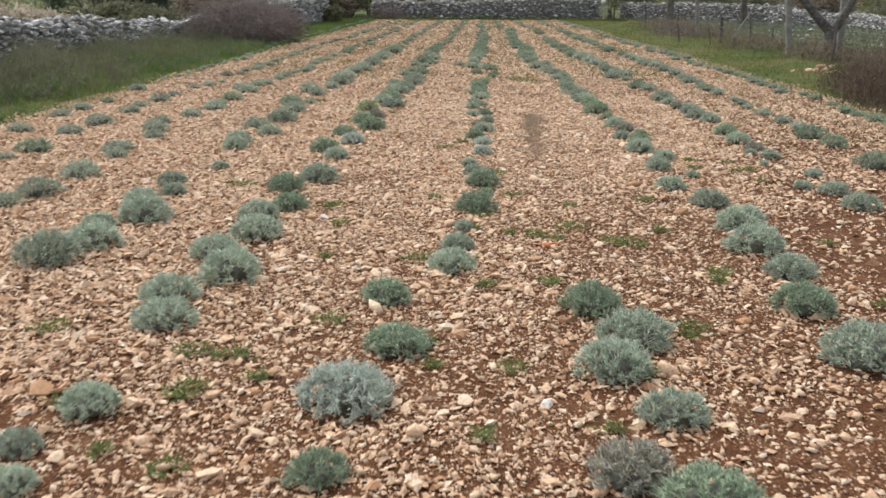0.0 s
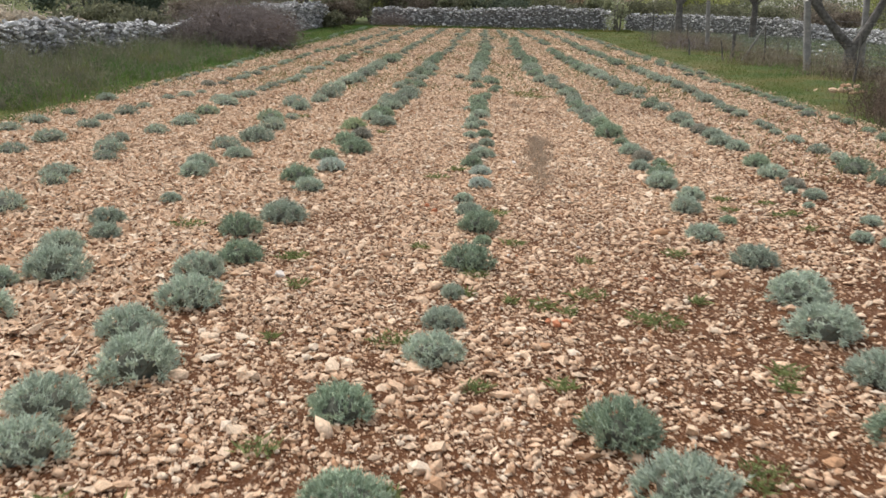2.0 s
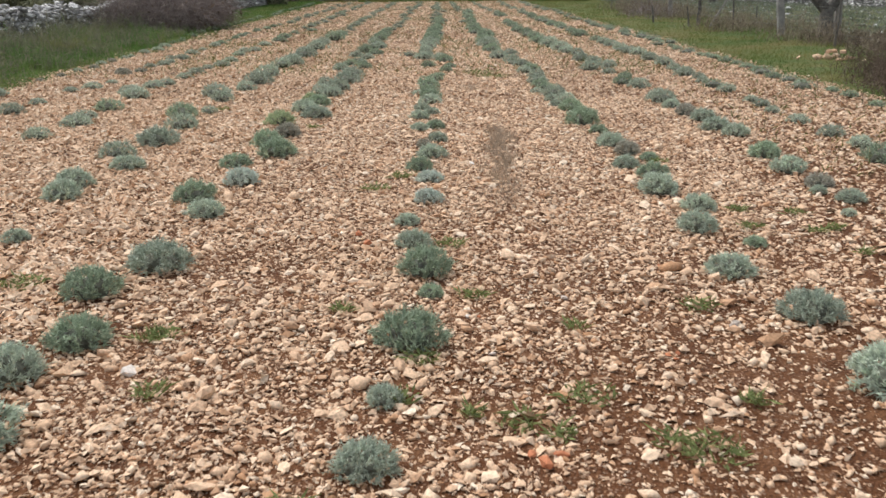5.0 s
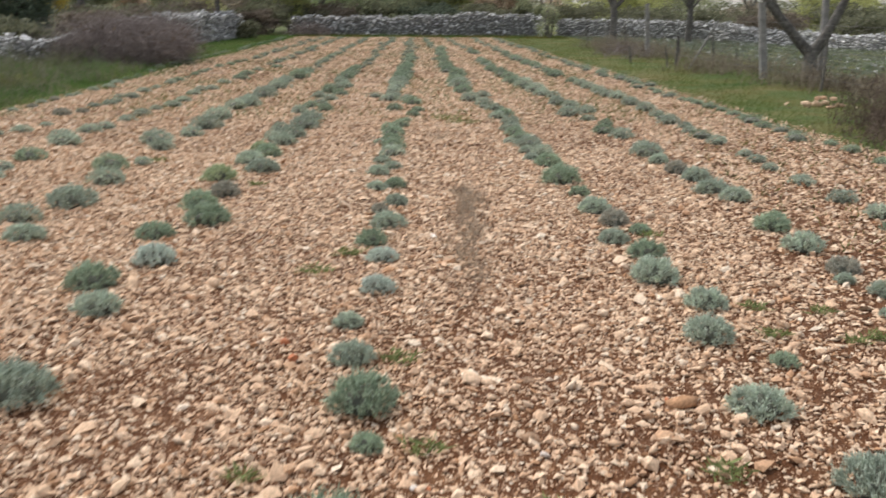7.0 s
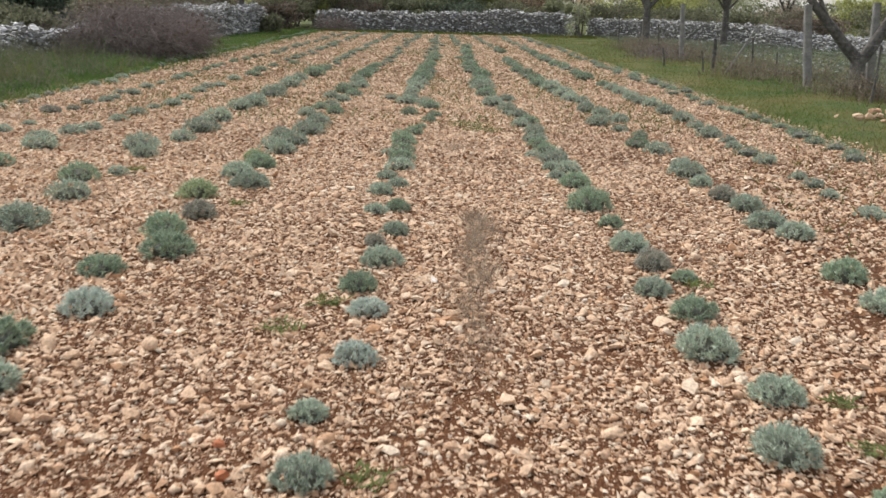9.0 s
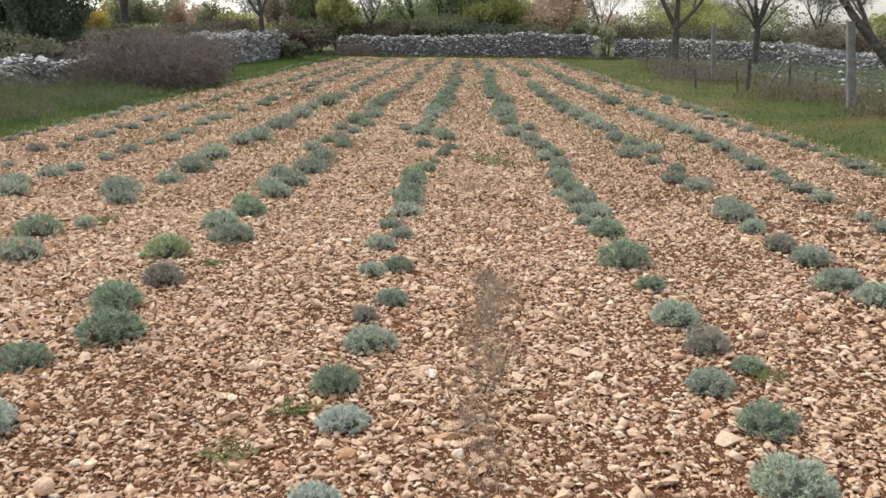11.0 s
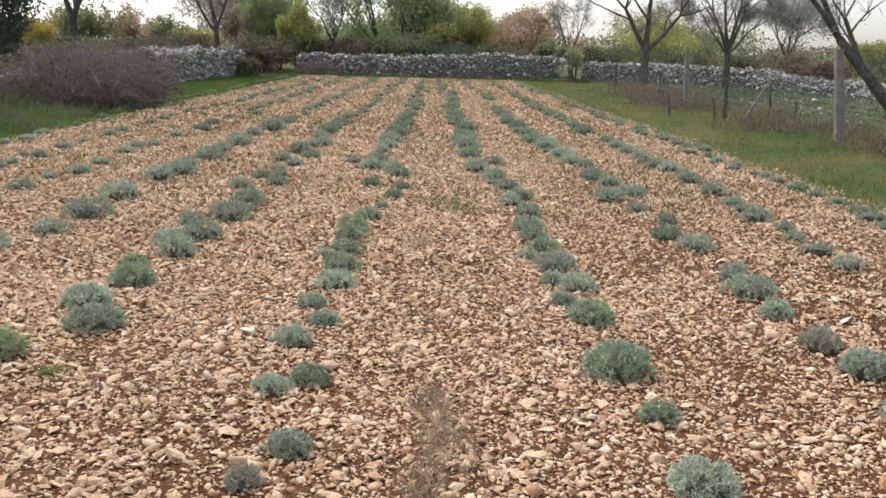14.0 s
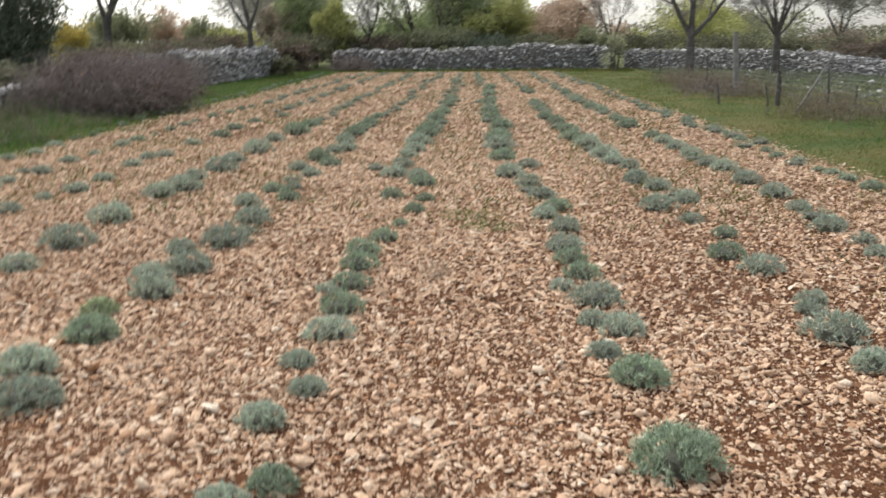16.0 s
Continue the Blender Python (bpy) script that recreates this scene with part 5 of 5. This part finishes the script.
# ---- grass, weeds and dry growth ----
def tuft_field(name, label, material, places, tall, width, category, lean=0.35):
    n = len(places)
    h = tall * np.exp(rng.normal(0, 0.35, n))
    tip = places + np.stack([rng.normal(0, lean, n) * h, rng.normal(0, lean, n) * h, h], 1)
    v, f = slivers(places, tip, width)
    return tagged(part(name, mesh_of(name, v, f), material), label, category, kind="stuff")


def strip(n, y0, y1, x0, x1):
    """Random places between two edges given as functions of y, the near end the fuller."""
    y = y0 + (y1 - y0) * rng.uniform(0, 1, n) ** 1.3
    x = x0(y) + (x1(y) - x0(y)) * rng.uniform(0, 1, n)
    return np.stack([x, y, np.full(n, -0.01)], 1)


tuft_field("grass", "short green grass of the western verge", LUSH, strip(80000, 7, 58, lambda y: np.full_like(y, -11.5) - 0.02 * y, lambda y: left_edge(y) + rng.normal(0, 0.15, len(y))), 0.08, 0.006, "grass", 0.6)
tuft_field("grass", "short green grass of the eastern verge", GRASS, strip(52000, 10, 58, lambda y: right_edge(y) + rng.normal(0, 0.15, len(y)), lambda y: 8.5 + 0 * y), 0.055, 0.005, "grass", 0.6)
tuft_field("grass", "thin grass along the foot of the northern wall", GRASS, np.stack([rng.uniform(-9, 5.5, 7000), rng.uniform(55.6, 58.2, 7000), np.zeros(7000)], 1), 0.10, 0.02, "grass")


def clumps(n, heads, spread):
    k = rng.integers(0, len(heads), n)
    p = heads[k] + np.stack([rng.normal(0, spread, n), rng.normal(0, spread, n), np.zeros(n)], 1)
    return p


def brush(name, label, material, heads, stems, tall, wide, category):
    """Loose stands of fine upright stems with short side twigs."""
    p = clumps(stems, heads, wide)
    h = tall * np.exp(rng.normal(0, 0.35, stems)) * (0.75 + 0.5 * np.sin(2.7 * p[:, 0] + 1.1) * np.sin(1.9 * p[:, 1]))
    top = p + np.stack([rng.normal(0, 0.3, stems) * h, rng.normal(0, 0.3, stems) * h, h], 1)
    p[:, 2], top[:, 2] = -0.02, h
    k = np.repeat(np.arange(stems), 3)
    root = p[k] + (top[k] - p[k]) * rng.uniform(0.3, 0.95, len(k))[:, None]
    way = rng.normal(0, 0.06, (len(k), 3)) + np.array([0, 0, 0.05])
    a, fa = slivers(p, top, 0.004)
    b, fb = slivers(root, root + way, 0.006)
    me = mesh_of(name, np.concatenate([a, b]), np.concatenate([fa, fb + len(a)]))
    tagged(part(name, me, material), label, category, kind="stuff")


wall_foot = np.array([(rng.uniform(-10.3, -8.5) , rng.uniform(8.5, 20.5), 1) for _ in range(46)] + [(rng.uniform(-10.4, -9.0), rng.uniform(20, 28), 1) for _ in range(20)])
brush("tall_brush", "tall olive-brown half-dry brush before the western wall", BRUSH, wall_foot, 8000, 0.42, 0.4, "brush")
front_foot = np.array([(rng.uniform(-9.2, left_edge(y) - 0.7), y, 1) for y in 7.0 + 20.0 * rng.uniform(0, 1, 105) ** 1.2])
brush("low_brush", "low olive-brown weeds and dry stems on the verge", BRUSH, front_foot, 8500, 0.24, 0.35, "weeds")
near_foot = np.array([(rng.uniform(-9.4, left_edge(y) - 1.1), y, 1) for y in rng.uniform(7, 18.5, 60)])
brush("rank_brush", "rank olive-brown brush filling the verge below the wall", BRUSH, near_foot, 8500, 0.34, 0.4, "brush")
brush("rank_weeds", "rank olive-green weeds filling the verge below the wall", LUSH, near_foot, 2200, 0.26, 0.4, "weeds")
brush("low_green_weeds", "low green weeds on the western verge", LUSH, front_foot, 9000, 0.2, 0.4, "weeds")
brush("green_brush", "olive-green weeds among dry brush before the western wall", LUSH, wall_foot, 5500, 0.27, 0.4, "weeds")
fence_foot = np.array([(7.25 - 0.043 * (y - 17) + rng.normal(0, 0.5), y, 1) for y in np.concatenate([rng.uniform(15, 30, 16), rng.uniform(28, 47, 44)])])
brush("dry_brush_belt", "rusty brown dry weeds along the wire fence", RUSTY, fence_foot, 1500, 0.26, 0.4, "weeds")
brush("tall_dry_grass", "tall tan dry grass stalks along the wire fence", DRY, fence_foot, 3400, 0.42, 0.4, "grass")
near_stand = np.array([(rng.uniform(5.1, 7.4), rng.uniform(12.6, 17.2), 1) for _ in range(18)])
brush("rusty_brush", "dense reddish brown dry brush by the fence", RUSTY, near_stand, 8000, 0.42, 0.4, "brush")
tree_foot = np.array([(rng.uniform(6.5, 8.3), rng.uniform(20.2, 21.6), 1) if i < 7 else (rng.uniform(7.3, 8.6), rng.uniform(21.6, 24.4), 1) for i in range(14)])
brush("russet_brush", "reddish brown dry weeds round the forked tree's foot", RUSTY, tree_foot, 1500, 0.27, 0.35, "brush")
brush("tan_stalks", "pale tan dry stalks round the forked tree's foot", DRY, tree_foot, 900, 0.3, 0.4, "grass")


def sparse_weeds(name, label, material, n, x0, x1, y0, y1, tall, width):
    """Thin growth that thickens in loose drifts between the stones."""
    x, y = rng.uniform(x0, x1, n), rng.uniform(y0, y1, n)
    drift = 0.5 + 0.5 * np.sin(1.9 * x + 1.4 * np.sin(0.7 * y)) * np.sin(0.8 * y + 2.1 * np.sin(0.9 * x))
    keep = (rng.uniform(0, 1, n) < drift) & (x > left_edge(y)) & (x < right_edge(y) + 0.1)
    tuft_field(name, label, material, np.stack([x, y, ground_height(x, y)], 1)[keep], tall, width, "weeds", 0.7)


sparse_weeds("edge_weeds", "low yellowish green weeds among the stones of the field's edge", GRASS, 7000, 2.4, 4.6, 10, 40, 0.045, 0.006)
sparse_weeds("field_weeds", "sparse dull yellow-green weeds between the far rows", GRASS, 62000, -8.6, 3, 17, 55, 0.05, 0.007)


def neighbour_rows():
    """Rows of low grey-green plants in the field beyond the fence."""
    heads = np.array([(9.2 + 1.1 * i - 0.05 * y + rng.normal(0, 0.1), y, 0) for i in range(9) for y in np.arange(20, 60, 0.55)])
    tuft_field("neighbour_crop", "rows of low grey-green plants in the next field", CROP, clumps(36000, heads, 0.15), 0.085, 0.013, "crop", 0.5)


neighbour_rows()


def neighbour_stones():
    n = 2600
    x, y = rng.uniform(8.6, 19, n), rng.uniform(18, 58, n)
    size = 0.035 * np.exp(rng.normal(0, 0.4, n))
    me = mesh_of("neighbour_stones", *stone_shapes(np.stack([x, y, size * 0.3], 1), size, 5))
    tagged(part("neighbour_stones", me, WALL_STONE), "grey stones strewn over the next field", "stones", kind="stuff")


neighbour_stones()


def weed(x, y, radius, tone, label):
    n = int(20 + radius * 800)
    a = rng.uniform(0, 6.28, n)
    d = radius * np.sqrt(rng.uniform(0, 1, n))
    root = np.stack([d * np.cos(a), d * np.sin(a), rng.uniform(0, 0.025, n)], 1)
    tip = root + np.stack([rng.normal(0, 0.03, n), rng.normal(0, 0.03, n), rng.uniform(0.005, 0.035, n)], 1)
    w = thing("weed", (x, y, float(ground_height(x, y))), label, "weed", "weeds between the rows")
    v, f = blades(root, tip, 0.0045)
    part("leaves", mesh_of("leaves", v, f), tone, w)


for x, y, r in ((-0.62, 5.38, 0.12), (-0.91, 4.24, 0.09), (-2.18, 3.99, 0.12), (-1.3, 3.36, 0.1), (-1.42, 3.75, 0.1), (-1.15, 2.75, 0.09), (0.57, 5.79, 0.11), (0.31, 6.13, 0.12), (0.67, 5.76, 0.12), (-0.3, 6.5, 0.1), (0.08, 5.96, 0.1), (-1.42, 6.7, 0.1), (-2.27, 7.33, 0.14), (-0.82, 9.59, 0.13), (-0.24, 8.14, 0.1), (-0.67, 10.01, 0.11), (-1.73, 12.24, 0.08), (-2.96, 13.54, 0.11), (-0.14, 17.6, 0.3), (0.05, 17.1, 0.25), (0.5, 3.7, 0.08), (0.8, 4.3, 0.1), (1.1, 5.2, 0.09), (-0.2, 4.9, 0.08), (0.25, 4.6, 0.08), (-0.1, 7.3, 0.08), (0.9, 7.1, 0.09), (1.3, 10.5, 0.09)):
    weed(x, y, r * 0.78 if r < 0.15 else r, WEED, "small green weed creeping among the stones")


for _ in range(34):
    weed(rng.uniform(-1.8, 2.0), rng.uniform(2.5, 9.0), rng.uniform(0.03, 0.06), WEED, "tiny green weed sprouting between the stones")


def dry_brush(x, y, radius, count):
    n = count
    a = rng.uniform(0, 6.28, n)
    d = radius * np.sqrt(rng.uniform(0, 1, n))
    root = np.stack([d * np.cos(a) * 0.75, d * np.sin(a) * 1.9, np.zeros(n)], 1)
    tip = root + np.stack([rng.normal(0, 0.05, n), rng.normal(0, 0.05, n), rng.uniform(0.01, 0.12, n)], 1)
    b = thing("dry_brush", (x, y, float(ground_height(x, y))), "low tangle of dead greyish brown twigs on stones", "dead plant", "dead plants")
    v, f = spikes(root, tip, 0.0014)
    tagged(part("twig_tangle", mesh_of("twig_tangle", v, f), DEAD_TWIG, b), kind="stuff")


for i in range(11):
    dry_brush(0.07 + 0.05 * math.sin(1.7 * i), 9.3 + 0.28 * i, 0.13 + 0.04 * math.sin(2.3 * i + 1), 90 + 12 * i)
dry_brush(-0.25, 15.37, 0.13, 120)


LOOSE = {m: [stones_mesh("loose_stone", np.zeros((1, 3)), np.ones(1), 20, 0.55, 0.2, 0.15) for _ in range(8)] for m in (STONE_PIECE, WALL_PIECE, PALE_STONE, TERRACOTTA)}


def loose_stone(x, y, size, material, label, lift=0.0):
    s = part("loose_stone", LOOSE[material][rng.integers(8)], material)
    s.matrix_basis = Matrix.LocRotScale((x, y, float(ground_height(x, y)) + size * 0.4 + lift), Euler((rng.normal(0, 0.15), rng.normal(0, 0.15), rng.uniform(0, 6))), (size, size * rng.uniform(0.75, 1), size))
    tagged(s, label, "stone", "large loose stones")


for _ in range(200):
    loose_stone(rng.uniform(-2.2, 2.2), rng.uniform(2.4, 14.5), rng.uniform(0.017, 0.034), STONE_PIECE, "larger tan limestone lying among the rubble")
for x, y, size in ((5.72, 19.8, 0.10), (5.93, 19.95, 0.13), (6.12, 19.75, 0.10), (6.3, 19.95, 0.12), (6.02, 19.62, 0.08), (5.82, 20.15, 0.11), (6.16, 20.2, 0.13), (6.45, 19.7, 0.07), (5.5, 20.15, 0.07)):
    loose_stone(x - 0.2, y - 0.2, size * 0.66, STONE_PIECE, "pale pinkish limestone block heaped in the grassy verge")
for x, y, size in ((5.95, 19.98, 0.09), (6.18, 19.95, 0.10), (6.08, 20.12, 0.08)):
    loose_stone(x - 0.2, y - 0.2, size * 0.8, STONE_PIECE, "pinkish limestone block on top of a small heap", 0.1)
for x, y, size in ((0.16, 6.84, 0.047), (0.02, 6.6, 0.036), (0.66, 7.15, 0.042), (-0.04, 6.87, 0.026), (0.0, 7.68, 0.029), (0.16, 7.58, 0.03), (0.07, 7.94, 0.045), (1.03, 7.16, 0.038), (0.97, 7.39, 0.03), (0.76, 6.94, 0.024), (-1.53, 6.84, 0.037), (-0.78, 6.48, 0.034), (-1.56, 6.55, 0.031), (-1.03, 6.62, 0.03), (-0.97, 6.64, 0.029), (-1.67, 7.57, 0.033), (-1.13, 6.83, 0.036), (-1.05, 6.95, 0.027), (-0.62, 6.81, 0.026)):
    loose_stone(x, y, size, STONE_PIECE, "flat pinkish tan limestone lying among the rubble")
for x, y, size in ((0.14, 5.68, 0.034), (0.19, 5.74, 0.026), (0.1, 5.75, 0.02), (-0.7, 8.11, 0.035), (-0.78, 8.35, 0.03), (-0.08, 7.02, 0.015), (0.66, 6.54, 0.018), (0.7, 6.56, 0.016), (0.68, 6.5, 0.014), (0.83, 7.72, 0.016)):
    loose_stone(x, y, size, TERRACOTTA, "orange-red shard of fired clay among the stones")
for x, y, size in ((0.1, 3.36, 0.026), (-0.02, 6.56, 0.018), (-0.03, 6.47, 0.024), (0.32, 7.25, 0.02), (-0.12, 7.02, 0.018), (1.0, 6.89, 0.034), (-1.39, 6.36, 0.032), (-1.81, 6.61, 0.03), (-0.16, 10.4, 0.028)):
    loose_stone(x, y, size, PALE_STONE, "whitish limestone lying among the rubble")
